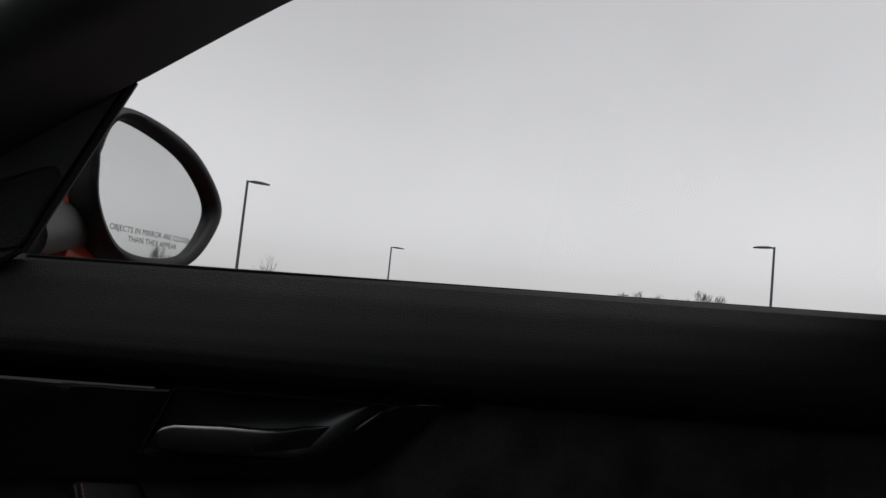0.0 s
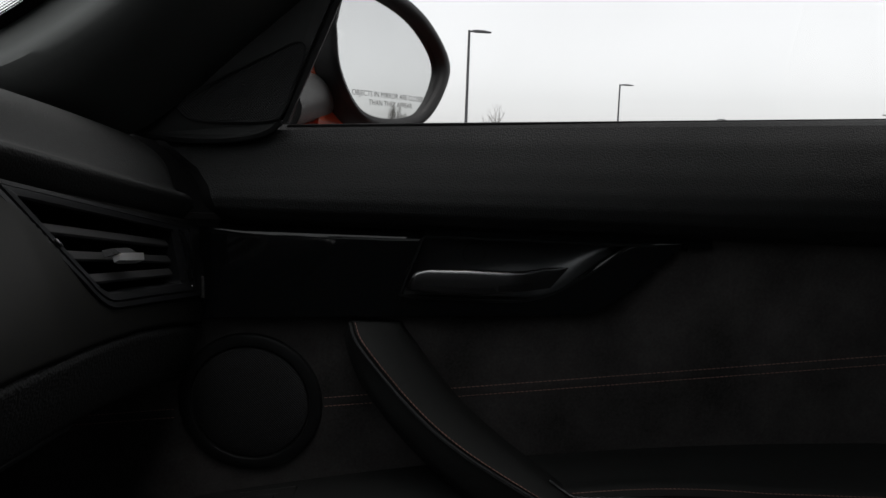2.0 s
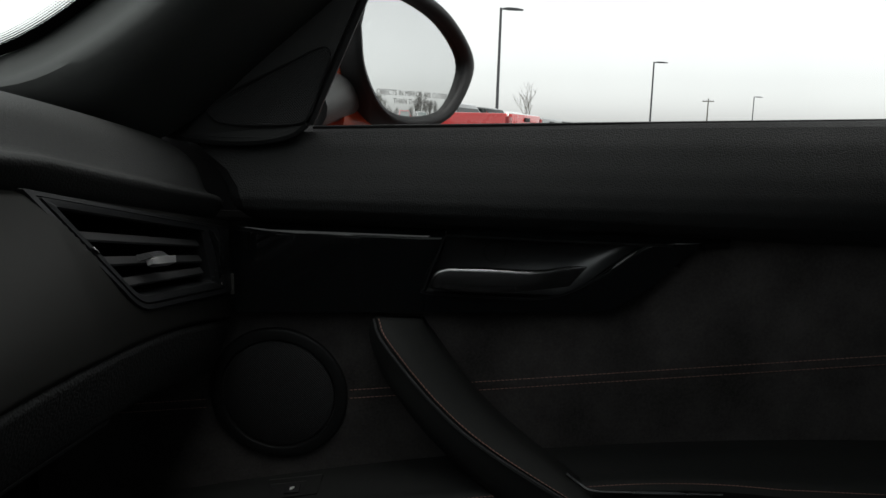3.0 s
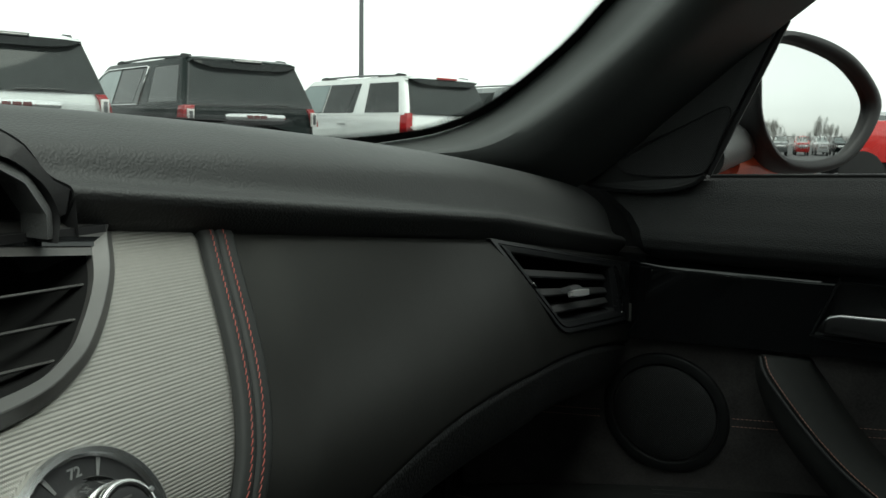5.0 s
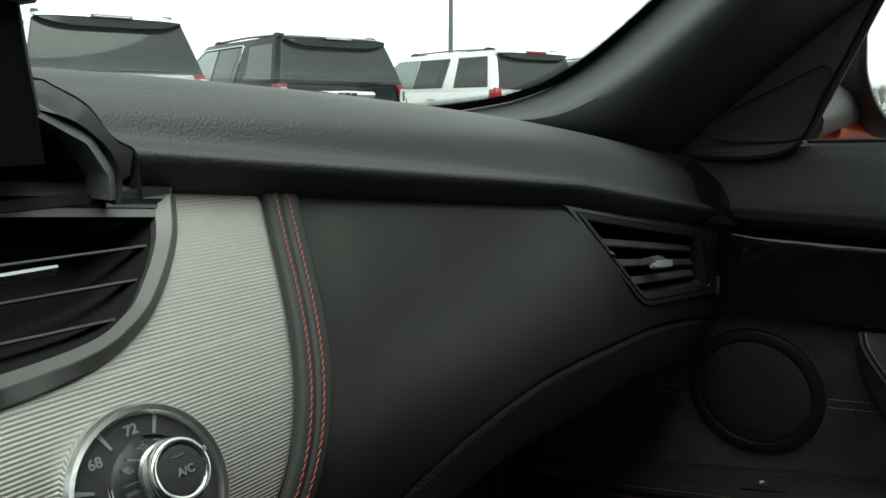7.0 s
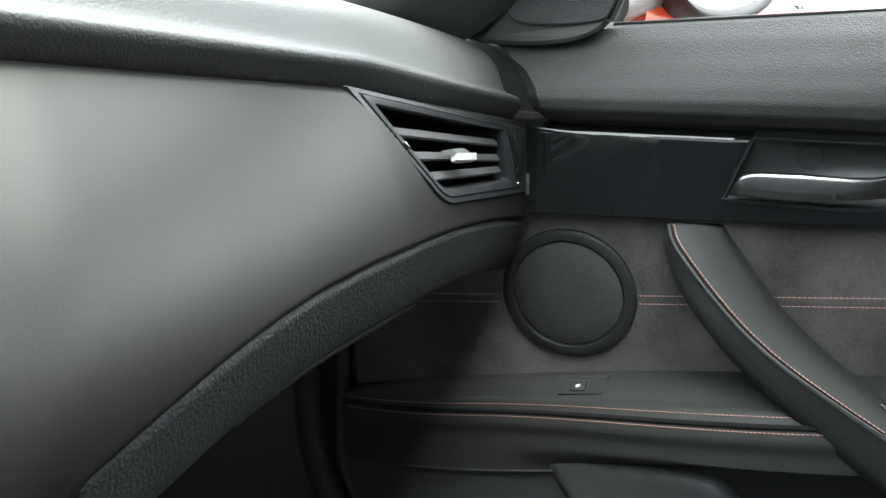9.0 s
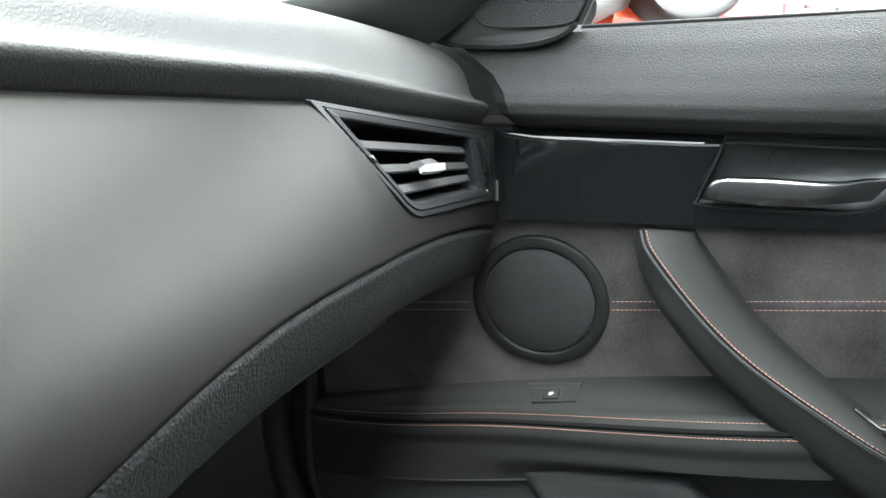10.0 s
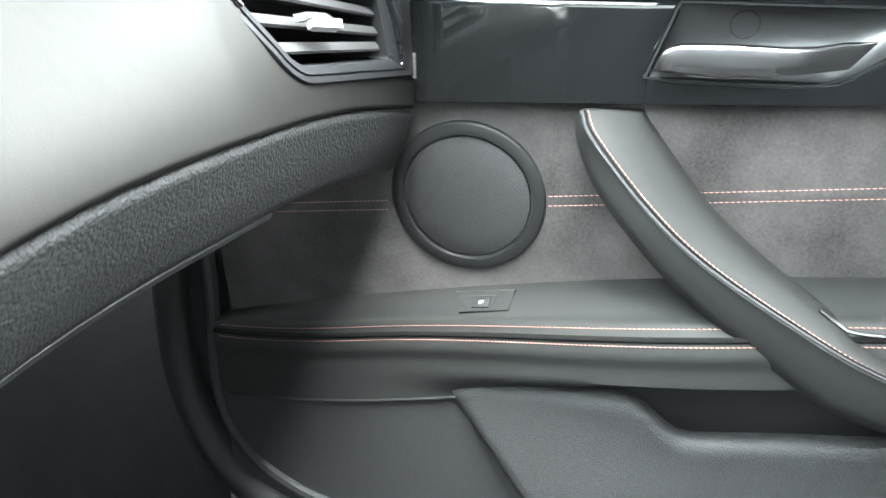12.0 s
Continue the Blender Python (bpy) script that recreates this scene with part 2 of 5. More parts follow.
def tube(pts, r, sides=8, flat=1.0, up=(0, 0, 1)):
    """A round bar along points; r may be a list. flat squeezes it along up."""
    rings, n = [], len(pts)
    pts = [Vector(p) for p in pts]
    for i, p in enumerate(pts):
        d = (pts[min(i + 1, n - 1)] - pts[max(i - 1, 0)]).normalized()
        a = d.cross(Vector(up))
        a = a.normalized() if a.length > 1e-5 else Vector((1, 0, 0))
        b = a.cross(d)
        rr = r[i] if isinstance(r, (list, tuple)) else r
        rings.append([p + rr * (math.cos(k * math.tau / sides) * a + flat * math.sin(k * math.tau / sides) * b) for k in range(sides)])
    return loft(rings)


def block(x0, x1, y0, y1, z0, z1, bevel=0.0):
    """A box with chamfered edges."""
    bm = bmesh.new()
    bmesh.ops.create_cube(bm, size=1)
    for v in bm.verts:
        v.co = ((x0 + x1) / 2 + v.co.x * (x1 - x0), (y0 + y1) / 2 + v.co.y * (y1 - y0), (z0 + z1) / 2 + v.co.z * (z1 - z0))
    if bevel:
        bmesh.ops.bevel(bm, geom=list(bm.edges), offset=bevel, segments=2, affect="EDGES", profile=0.6)
    bm.verts.index_update()
    out = [v.co.copy() for v in bm.verts], [tuple(v.index for v in f.verts) for f in bm.faces]
    bm.free()
    return out


def prism(poly, place, depth):
    """A flat outline (pairs) turned into a plate: place(a, b, d) gives the point."""
    n = len(poly)
    v = [place(a, b, 0) for a, b in poly] + [place(a, b, depth) for a, b in poly]
    f = [tuple(range(n)), tuple(range(2 * n - 1, n - 1, -1))] + [(i, (i + 1) % n, n + (i + 1) % n, n + i) for i in range(n)]
    return v, f


def lathe(profile, sides=48):
    """Turned about z: profile is (radius, z) pairs."""
    rings = [[(r * math.cos(k * math.tau / sides), r * math.sin(k * math.tau / sides), z) for k in range(sides)] for r, z in profile]
    return loft(rings)


def stitches(pts, out, length=0.0034, gap=0.0016, r=0.00062, lean=0.15):
    """Single thread stitches along a line; out is the surface normal."""
    pts = [Vector(p) for p in pts]
    o = Vector(out).normalized()
    v, f = [], []
    pos = 0.0
    total = sum((pts[i + 1] - pts[i]).length for i in range(len(pts) - 1))
    cum = [0.0]
    for i in range(len(pts) - 1):
        cum.append(cum[-1] + (pts[i + 1] - pts[i]).length)

    def at(s):
        k = max(i for i in range(len(cum)) if cum[i] <= s + 1e-9)
        k = min(k, len(pts) - 2)
        return pts[k].lerp(pts[k + 1], (s - cum[k]) / max(1e-9, cum[k + 1] - cum[k]))

    while pos + length < total:
        a, b = at(pos), at(pos + length)
        d = (b - a).normalized()
        s = o.cross(d).normalized()
        a, b = a + s * lean * r * 2, b - s * lean * r * 2
        base = len(v)
        mid = (a + b) / 2 + o * r * 0.9
        for c, k in ((a, 0.6), (mid, 1.0), (b, 0.6)):
            v += [c + s * r * k, c + o * r * k, c - s * r * k]
        for j in (0, 3):
            f += [(base + j, base + j + 1, base + j + 4, base + j + 3), (base + j + 1, base + j + 2, base + j + 5, base + j + 4)]
        f += [(base, base + 2, base + 1), (base + 6, base + 7, base + 8)]
        pos += length + gap
    return v, f


def lettering(text, size, m, depth=0.0002, align="CENTER", space=1.0, bold=0.0):
    """Text in the built-in font as (verts, faces), laid at the pose m."""
    cu = bpy.data.curves.new("text", "FONT")
    cu.body, cu.size, cu.extrude, cu.align_x, cu.align_y, cu.space_character = text, size, depth, align, "CENTER", space
    cu.resolution_u, cu.offset = 3, bold * size
    ob = bpy.data.objects.new("text", cu)
    scene.collection.objects.link(ob)
    bpy.context.view_layer.update()
    me = bpy.data.meshes.new_from_object(ob.evaluated_get(bpy.context.evaluated_depsgraph_get()))
    out = [m @ v.co for v in me.vertices], [tuple(p.vertices) for p in me.polygons]
    bpy.data.objects.remove(ob)
    bpy.data.curves.remove(cu)
    bpy.data.meshes.remove(me)
    return out


def smooth01(t):
    t = max(0.0, min(1.0, t))
    return t * t * (3 - 2 * t)


def frame_at(origin, right, up):
    """A pose with x along right, y along up and z out of the surface."""
    r, u = Vector(right).normalized(), Vector(up)
    o = r.cross(u).normalized()
    u = o.cross(r)
    m = Matrix((r, u, o)).transposed().to_4x4()
    m.translation = origin
    return m


# ---- the car's shell ----
def belt_z(y):
    return 0.898 + (0.431 - y) * 0.044


EDGE_S = [(0.53, 0.83, 0.914), (0.56, 0.76, 0.924), (0.585, 0.695, 0.938), (0.600, 0.64, 0.965), (0.600, 0.56, 1.024), (0.598, 0.48, 1.096), (0.585, 0.30, 1.20), (0.57, 0.20, 1.25)]
EDGE_B = [(0.575, 0.745, 0.893), (0.615, 0.655, 0.882), (0.645, 0.58, 0.876), (0.662, 0.52, 0.915), (0.664, 0.455, 0.972), (0.660, 0.368, 1.046), (0.652, 0.19, 1.182), (0.628, 0.02, 1.25)]
SHIELD = spline(EDGE_S, 40)
RAIL = spline(EDGE_B, 40)


def pillar_front(u, v):
    """Inner face of the windscreen pillar: u from the glass to the door, v from the dashboard to the roof."""
    a, b = SHIELD[round(v * 40)], RAIL[round(v * 40)]
    grow = 0.35 + 0.65 * smooth01(v * 2.2)
    c = a.lerp(b, 0.45) + Vector((-0.104, -0.043, 0.010)) * grow
    d, e = a.lerp(c, 0.80), b.lerp(c, 0.74)
    return spline([a, a.lerp(c, 0.42), d, e, b.lerp(c, 0.36), b], 20)[round(u * 20)]


pillar_rings = []
for k in range(41):
    a, b = SHIELD[k], RAIL[k]
    pillar_rings.append([pillar_front(i / 20, k / 40) for i in range(21)] + [b + Vector((0.024, 0.020, 0.022)), a.lerp(b, 0.5) + Vector((0.030, 0.012, 0.004)), a + Vector((0.020, 0.008, -0.006))])
structure("a_pillar", loft(pillar_rings), M_PILLAR, "black plastic trim on the windscreen pillar", "pillar")
structure("a_pillar_outer", loft([[p + Vector((0.006, 0.005, 0.007)), p + Vector((0.022, 0.026, 0.032)), p + Vector((0.016, 0.012, 0.016)), p + Vector((0.003, -0.001, 0.001))] for p in RAIL[18:]]), M_RUBBER, "black rubber seal along the pillar and roof rail", "seal")


def shield_at(u, k):
    a = SHIELD[k]
    b = Vector((-a.x, a.y, a.z))
    lift = 0.026 * max(0.0, 1 - k / 20) * (1 - math.exp(-min(u, 1 - u) / 0.030))
    return a.lerp(b, u) + Vector((0, 0.11, 0.004)) * (4 * u * (1 - u)) + Vector((0, 0, lift))


ws = structure("windscreen", sheet(lambda u, v: shield_at(0.5 - 0.5 * math.copysign(abs(1 - 2 * u) ** 0.6, 1 - 2 * u), round(v * 40)), 48, 40, (0, 0.004, 0.003)), M_GLASS, "clear curved windscreen glass", "windscreen")
ws.visible_shadow = False

# the black printed border of the glass, solid at the rim and dotted inside
border = sheet(lambda u, v: shield_at(0.0125 * u, round(v * 40)) - Vector((0.001, 0.002, 0)), 4, 40)
base_border = sheet(lambda u, v: shield_at(u, 0) + Vector((0, -0.002, 0.001)) + Vector((0, -0.003, 0.003)) * v, 40, 2)
bd = thing("windscreen_border", "black printed border with fading dots round the windscreen", "windscreen border", kind="structure")
part("band", border, M_PRINTSHADE, bd)
part("lower_band", base_border, M_PRINTSHADE, bd)
dots_v, dots_f = [], []
for row in range(5):
    r = 0.00125 - 0.00017 * row
    for k in range(230):
        s = k / 230 * 30 + (0.065 if row % 2 else 0)
        i = int(s)
        p = shield_at(0.0135 + row * 0.0024, i).lerp(shield_at(0.0135 + row * 0.0024, i + 1), s - i) - Vector((0.001, 0.002, 0))
        d = (SHIELD[i + 1] - SHIELD[i]).normalized()
        e = (shield_at(0.012 + row * 0.0024, i) - shield_at(0.016 + row * 0.0024, i)).normalized()
        base = len(dots_v)
        dots_v += [p + r * (math.cos(q * math.tau / 6) * d + math.sin(q * math.tau / 6) * e) for q in range(6)]
        dots_f.append(tuple(range(base, base + 6)))
tagged(part("dots", (dots_v, dots_f), M_PRINTSHADE, bd, smooth=False), kind="stuff")

# roof, header, far side and rear, which close the cabin
structure("roof_1", sheet(lambda u, v: (0.60 - 1.2 * u, 0.215 - 0.95 * v, 1.252 + 0.05 * math.sin(math.pi * u) + 0.03 * math.sin(math.pi * min(1, v * 1.1))), 16, 16, (0, 0, 0.03)), M_LINER, "black cloth headliner of the closed roof", "roof")
structure("roof_rail", tube(spline([(0.628, 0.02, 1.25), (0.612, -0.15, 1.268), (0.60, -0.45, 1.27), (0.60, -0.75, 1.26)], 16), 0.022, 8), M_LINER, "black trimmed rail above the side window", "roof rail")
structure("wall_left", join(block(-0.80, -0.70, -0.75, 1.10, 0.12, 0.90, 0.02), block(-0.72, -0.58, -0.66, -0.40, 0.88, 1.28, 0.01), tube(spline([(-0.53, 0.83, 0.921), (-0.60, 0.60, 1.0), (-0.585, 0.30, 1.20), (-0.60, -0.1, 1.262), (-0.60, -0.75, 1.26)], 20), 0.035, 8)), M_HARD, "black trimmed driver side of the cabin", "wall")
structure("wall_back", join(block(-0.72, 0.72, -0.66, -0.60, 0.12, 1.32, 0.01), block(0.58, 0.72, -0.60, -0.45, 0.88, 1.28, 0.01)), M_LINER, "black trimmed rear of the cabin", "wall")
# unseen window; its grey stands in for light the driver would block
structure("window_2", sheet(lambda u, v: (-0.70 + 0.08 * v, 0.62 - 1.02 * u, 0.90 + 0.36 * v), 4, 4, (-0.004, 0, 0)), M_DIMGLASS, "driver side window glass, dimmed for the unseen driver", "window")
structure("wall_front", block(-0.75, 0.95, 1.12, 1.16, 0.10, 0.92, 0.01), M_CARPET, "black carpeted bulkhead in the footwell", "wall")
structure("floor", block(-0.75, 0.76, -0.85, 1.14, 0.10, 0.14, 0.005), M_CARPET, "black carpeted cabin floor", "floor")
structure("cowl", join(sheet(lambda u, v: (0.75 - 1.5 * u, 0.86 + 0.16 * math.sin(math.pi * u) + 0.16 * v, 0.905 + 0.012 * v), 20, 2, (0, 0, -0.02))), M_DARK, "black plastic cowl below the windscreen", "cowl")
structure("bonnet", sheet(lambda u, v: (0.80 - 1.6 * u, 1.03 + 1.25 * v, 0.885 + 0.03 * math.sin(math.pi * u) - 0.16 * v * v), 16, 12, (0, 0, -0.02)), M_RED, "orange-red bonnet of the car", "bonnet")
front_rings = []
for k in range(9):
    v = k / 8
    y, z, w = 1.18 + 1.12 * v, 0.845 - 0.165 * v * v, 0.80 - 0.10 * v**4
    low = 0.22 + 0.06 * v**3
    front_rings.append([(w * a, y + (0.04 if abs(a) < 0.5 else 0.0) * v, low + (z - low) * b) for a, b in ((-0.94, 0), (-1.04, 0.25), (-1.05, 0.6), (-1.0, 0.88), (-0.9, 0.97), (-0.45, 1.0), (0, 1.0), (0.45, 1.0), (0.9, 0.97), (1.0, 0.88), (1.05, 0.6), (1.04, 0.25), (0.94, 0))])
structure("front_body", loft(front_rings), M_RED, "orange-red front wings and nose of the car", "car body")
wiper = thing("wiper", "black windscreen wiper resting at the foot of the glass", "wiper", (0.4, 1.0, 0.945))
part("blade", moved(tube([(0.16, 1.035, 0.931), (0.4, 1.015, 0.929), (0.62, 0.965, 0.922)], 0.007, 6), Matrix.Translation((-0.4, -1.0, -0.945))), M_RUBBER, wiper)
part("arm", moved(tube([(0.05, 1.06, 0.928), (0.4, 1.03, 0.936)], 0.006, 6), Matrix.Translation((-0.4, -1.0, -0.945))), M_DARK, wiper)

# ---- passenger door ----
door = thing("door_1", "black passenger door panel with suede insert and orange stitching", "car door", kind="structure")


def suede_x(z):
    return 0.712 + (0.694 - z) * 0.107


def suede_bottom(y):
    return 0.5996 - 0.0724 * y - 0.1412 * y * y


def arm_x(y):
    return 0.632 + 0.068 * smooth01((y - 0.22) / 0.36)


def arm_z(y):
    y = max(y, 0.0)
    return 0.5773 + 0.0844 * y - 0.8400 * y**2 + 0.6933 * y**3


PAD = [(0.716, 0.905, 0.60, 1), (0.703, 0.903, 0.585, 1), (0.695, 0.896, 0.575, 1), (0.678, 0.878, 0.555, 0.8), (0.664, 0.856, 0.524, 0.5), (0.657, 0.840, 0.512, 0.3), (0.655, 0.830, 0.509, 0.1), (0.658, 0.820, 0.506, 0), (0.670, 0.810, 0.497, 0), (0.690, 0.8045, 0.495, 0)]


def pad_curve(v):
    s = v * (len(PAD) - 1)
    k = min(int(s), len(PAD) - 2)
    t = s - k
    return [PAD[k][i] * (1 - t) + PAD[k + 1][i] * t for i in range(4)]


def door_pad(u, v):
    x, z, y0, lift = pad_curve(v)
    y = y0 + (-0.62 - y0) * u
    z += lift * (belt_z(y) - 0.898) - (0.0075 if lift == 1 else 0)
    # the roll widens towards the rear
    x -= 0.010 * smooth01((0.3 - y) / 0.5) * math.sin(math.pi * min(1, v * 1.15))
    # the front end rolls away
    x += 0.012 * math.exp(-((y0 - y) / 0.006) ** 2)
    return x, y, z


part("upper_pad", sheet(door_pad, 90, 36, (0.05, 0, -0.01)), M_DOORPAD, door, "grained black vinyl upper pad")
# flat black on the rubber paints in the shadow at the glass
part("belt_seal", loft([[(0.700, y, belt_z(y) - 0.007), (0.702, y, belt_z(y) - 0.002), (0.708, y, belt_z(y) - 0.001), (0.710, y, belt_z(y) - 0.009)] for y in [0.44 - 0.05 * i for i in range(23)]]), M_PRINTSHADE, door, "black rubber window seal, darkened for the glass shadow")
part("door_core", join(block(0.762, 0.768, -0.6, 0.80, 0.22, 0.79), block(0.745, 0.752, -0.6, 0.80, 0.785, 0.886)), M_DARK, door)
part("outer_skin", sheet(lambda u, v: (0.730 + 0.07 * math.sin(0.25 + v * 1.4) + 0.01, 0.80 - 1.5 * u, belt_z(0.80 - 1.5 * u) - 0.008 - 0.68 * v), 20, 10, (0.02, 0, 0)), M_RED, door, "orange-red painted outer skin")


# lacquer strip with the opening lever
def trim_bottom(y):
    return 0.7135 + (0.52 - y) * 0.045 + 0.085 * smooth01((0.165 - y) / 0.14)


def cup_bottom(y):
    return 0.742 + 0.058 * smooth01((0.205 - y) / 0.10)


def strip_face(y, z):
    return 0.690 - 0.0012 * math.sin(math.pi * min(1, max(0, (z - 0.71) / 0.09))) + (0.0125 - math.sqrt(0.0125**2 - max(0.0, min(0.0115, z - 0.793)) ** 2)) * smooth01((y - 0.12) / 0.08)


def strip_front(u, v):
    y1 = 0.560
    z = trim_bottom(0.4) + (0.8045 - trim_bottom(0.4)) * v
    y2 = 0.327 - 0.018 * smooth01((z - 0.742) / 0.055)
    y = y1 + (y2 - y1) * u
    z = trim_bottom(y) + (0.8045 - trim_bottom(y)) * v
    return strip_face(y, z) + 0.003 * smooth01((u - 0.985) / 0.015), y, z


def strip_rear(u, v):
    y = 0.3275 - 0.284 * u
    top = min(0.800, cup_bottom(y))
    z = trim_bottom(y) + (top - trim_bottom(y)) * v
    return strip_face(y, z) + 0.0015 * smooth01((v - 0.95) / 0.05), y, z


part("trim_strip", join(sheet(strip_front, 20, 40, (0.02, 0, 0)), sheet(strip_rear, 30, 24, (0.02, 0, 0)), sheet(lambda u, v: (0.6905, 0.3085 - 0.265 * u, 0.7965 + 0.008 * v), 10, 4, (0.02, 0, 0))), M_PIANO, door, "gloss black lacquered trim strip")


def cup_face(u, v):
    z = 0.742 + 0.058 * v
    y0 = 0.328 - 0.018 * smooth01((z - 0.742) / 0.055)
    y = y0 + (0.105 - y0) * u
    zb = cup_bottom(y)
    z = zb + (0.801 - zb) * v
    return 0.692 + 0.026 * (math.sin(math.pi * min(1, u * 1.05 + 0.02)) ** 0.6) * math.sin(math.pi * (0.12 + 0.8 * v)) ** 0.7, y, z


cup = part("lever_cup", sheet(cup_face, 60, 28, (0.004, 0, 0)), M_CUP, door, "brushed metal recess behind the lever")


def cup_x(y, z):
    y0 = 0.328 - 0.018 * smooth01((z - 0.742) / 0.055)
    u, v = (y0 - y) / (y0 - 0.105), (z - cup_bottom(y)) / (0.801 - cup_bottom(y))
    return Vector(cup_face(u, v))


part("cap", tube([cup_x(0.2615 + 0.0105 * math.cos(k * math.tau / 36), 0.781 + 0.0105 * math.sin(k * math.tau / 36)) + Vector((-0.0004, 0, 0)) for k in range(37)], 0.00045, 5), M_DARK, cup)
rim_pts = [(0.689, 0.095, 0.7965), (0.689, 0.17, 0.7970), (0.689, 0.25, 0.7975), (0.689, 0.302, 0.7980), (0.689, 0.310, 0.796), (0.689, 0.314, 0.785), (0.689, 0.3275, 0.748), (0.689, 0.326, 0.742), (0.689, 0.28, 0.7405), (0.689, 0.21, 0.742), (0.689, 0.16, 0.765), (0.689, 0.12, 0.796)]
part("rim", tube(spline(rim_pts, 72), 0.0012, 6, up=(1, 0, 0)), M_VENT, cup)
LEVER_TOP = [(0.3235, 0.7525), (0.3195, 0.762), (0.314, 0.7672), (0.306, 0.7697), (0.269, 0.7706), (0.232, 0.7697), (0.213, 0.7707), (0.196, 0.7738), (0.1755, 0.7746)]
LEVER_LOW = [(0.3235, 0.7488), (0.306, 0.7474), (0.276, 0.7455), (0.247, 0.7476), (0.229, 0.7497), (0.210, 0.7521), (0.191, 0.7549), (0.1755, 0.7738)]


def along(table, y):
    for (a, p), (c, q) in zip(table, table[1:]):
        if c <= y <= a:
            return p + (q - p) * (a - y) / (a - c)
    return table[-1][1]


lever_rings = []
for i in range(49):
    s = i / 48
    y = 0.3235 - 0.148 * s
    top, bot = along(LEVER_TOP, y), along(LEVER_LOW, y)
    c, h = (top + bot) / 2, max(0.0004, (top - bot) / 2)
    end = min(1, (0.25 + s / 0.05)) ** 0.5
    d = 0.0075 * end * (1 - 0.75 * smooth01((s - 0.62) / 0.38))
    x = 0.681 + 0.004 * smooth01((s - 0.6) / 0.4)
    # the front face is full at the top and cut back along a crease that climbs to the tip
    crease = -0.75 + 1.05 * smooth01((s - 0.48) / 0.5)
    ring = []
    for k, (p, q) in enumerate(((0.0, 1.0), (-0.60, 0.99), (-0.88, 0.93), (-0.98, 0.83), (-1.0, 0.70), (-0.985, 0.45 + 0.3 * crease), (-0.96, 0.15 + 0.55 * crease), (-0.91, max(-0.75, crease - 0.12)), (-0.66, -0.93), (0.0, -1.0), (0.8, -0.7), (1.0, 0.0), (0.8, 0.7))):
        ring.append((x + p * d, y, c + h * q))
    lever_rings.append(ring)
part("door_lever", loft(lever_rings), M_SATIN, door, "satin chrome door opening lever")

# suede panel with a double seam
part("suede_panel", sheet(lambda u, v: (lambda y: (lambda z: (suede_x(z) + 0.040 * smooth01((z - trim_bottom(y) - 0.006) / 0.005) * smooth01((y - 0.044) / 0.004) - 0.0016 * math.exp(-((z - (0.676 - 0.121 * y)) / 0.003) ** 2) + 0.0012 * math.exp(-((z - (0.676 - 0.121 * y)) / 0.0008) ** 2), y, z))(0.808 + (suede_bottom(y) - 0.006 - 0.808) * v))(0.742 - 1.36 * u), 60, 130, (0.02, 0, 0)), M_SUEDE, door, "charcoal suede door insert")
for dz in (0.0045, -0.0045):
    for y0, y1 in ((0.735, 0.550), (0.403, -0.55)):
        ys = [y0 + (y1 - y0) * k / 40 for k in range(41)]
        line = [(suede_x(0.6762 - 0.121 * y + dz) - 0.0013, y, 0.6762 - 0.121 * y + dz) for y in ys]
        part("stitching", stitches(line, (-1, 0, 0), 0.0032, 0.0012, 0.00034), M_DULLSTITCH, door, "row of faded orange stitches")


# armrest
def arm_top(u, v):
    y = 0.742 - 1.36 * u
    zb, ze, xe = suede_bottom(y), arm_z(y), arm_x(y)
    x0 = suede_x(zb) - 0.003
    x = x0 + (xe - x0) * v
    z = zb + (ze - zb) * v + 0.008 * math.sin(math.pi * v)
    return x, y, z + 0.0035 * math.exp(-((v - 0.86) / 0.08) ** 2) - 0.0012 * math.exp(-((v - 0.96) / 0.015) ** 2)


def arm_side(u, v):
    y = 0.742 - 1.36 * u
    ze, xe = arm_z(y), arm_x(y)
    x = xe - 0.004 * math.sin(math.pi * min(1, v * 3)) + (0.700 + 0.050 * smooth01((0.350 - y) / 0.03) - xe) * smooth01((v - 0.55) / 0.45)
    return x, y, ze - v * (0.072 + 0.01 * u)


part("armrest", join(sheet(arm_top, 60, 24), sheet(arm_side, 60, 16)), M_LEATHER, door, "smooth black leather armrest")
arm_ys = [0.735 - 0.02 * i for i in range(66)]
upper_row = [Vector(arm_top((0.742 - y) / 1.36, 0.91)) + Vector((-0.0003, 0, 0.0004)) for y in arm_ys]
lower_row = [(arm_x(y) - 0.0030, y, arm_z(y) - 0.0040) for y in arm_ys]
for line, out in ((upper_row, (-0.6, 0, 1)), (lower_row, (-1, 0, 0.1))):
    part("stitching", stitches(line, out, 0.0030, 0.0009, 0.00042), M_DULLSTITCH, door, "row of orange stitches along the armrest edge")
    part("under_thread", tube(line, 0.00018, 5), M_UNDERTHREAD, door)
part("seam_piping", tube([(arm_x(y) - 0.0005, y, arm_z(y) + 0.0006) for y in [0.742 - 0.03 * i for i in range(45)]], 0.0027, 8), M_PRINTSHADE, door)

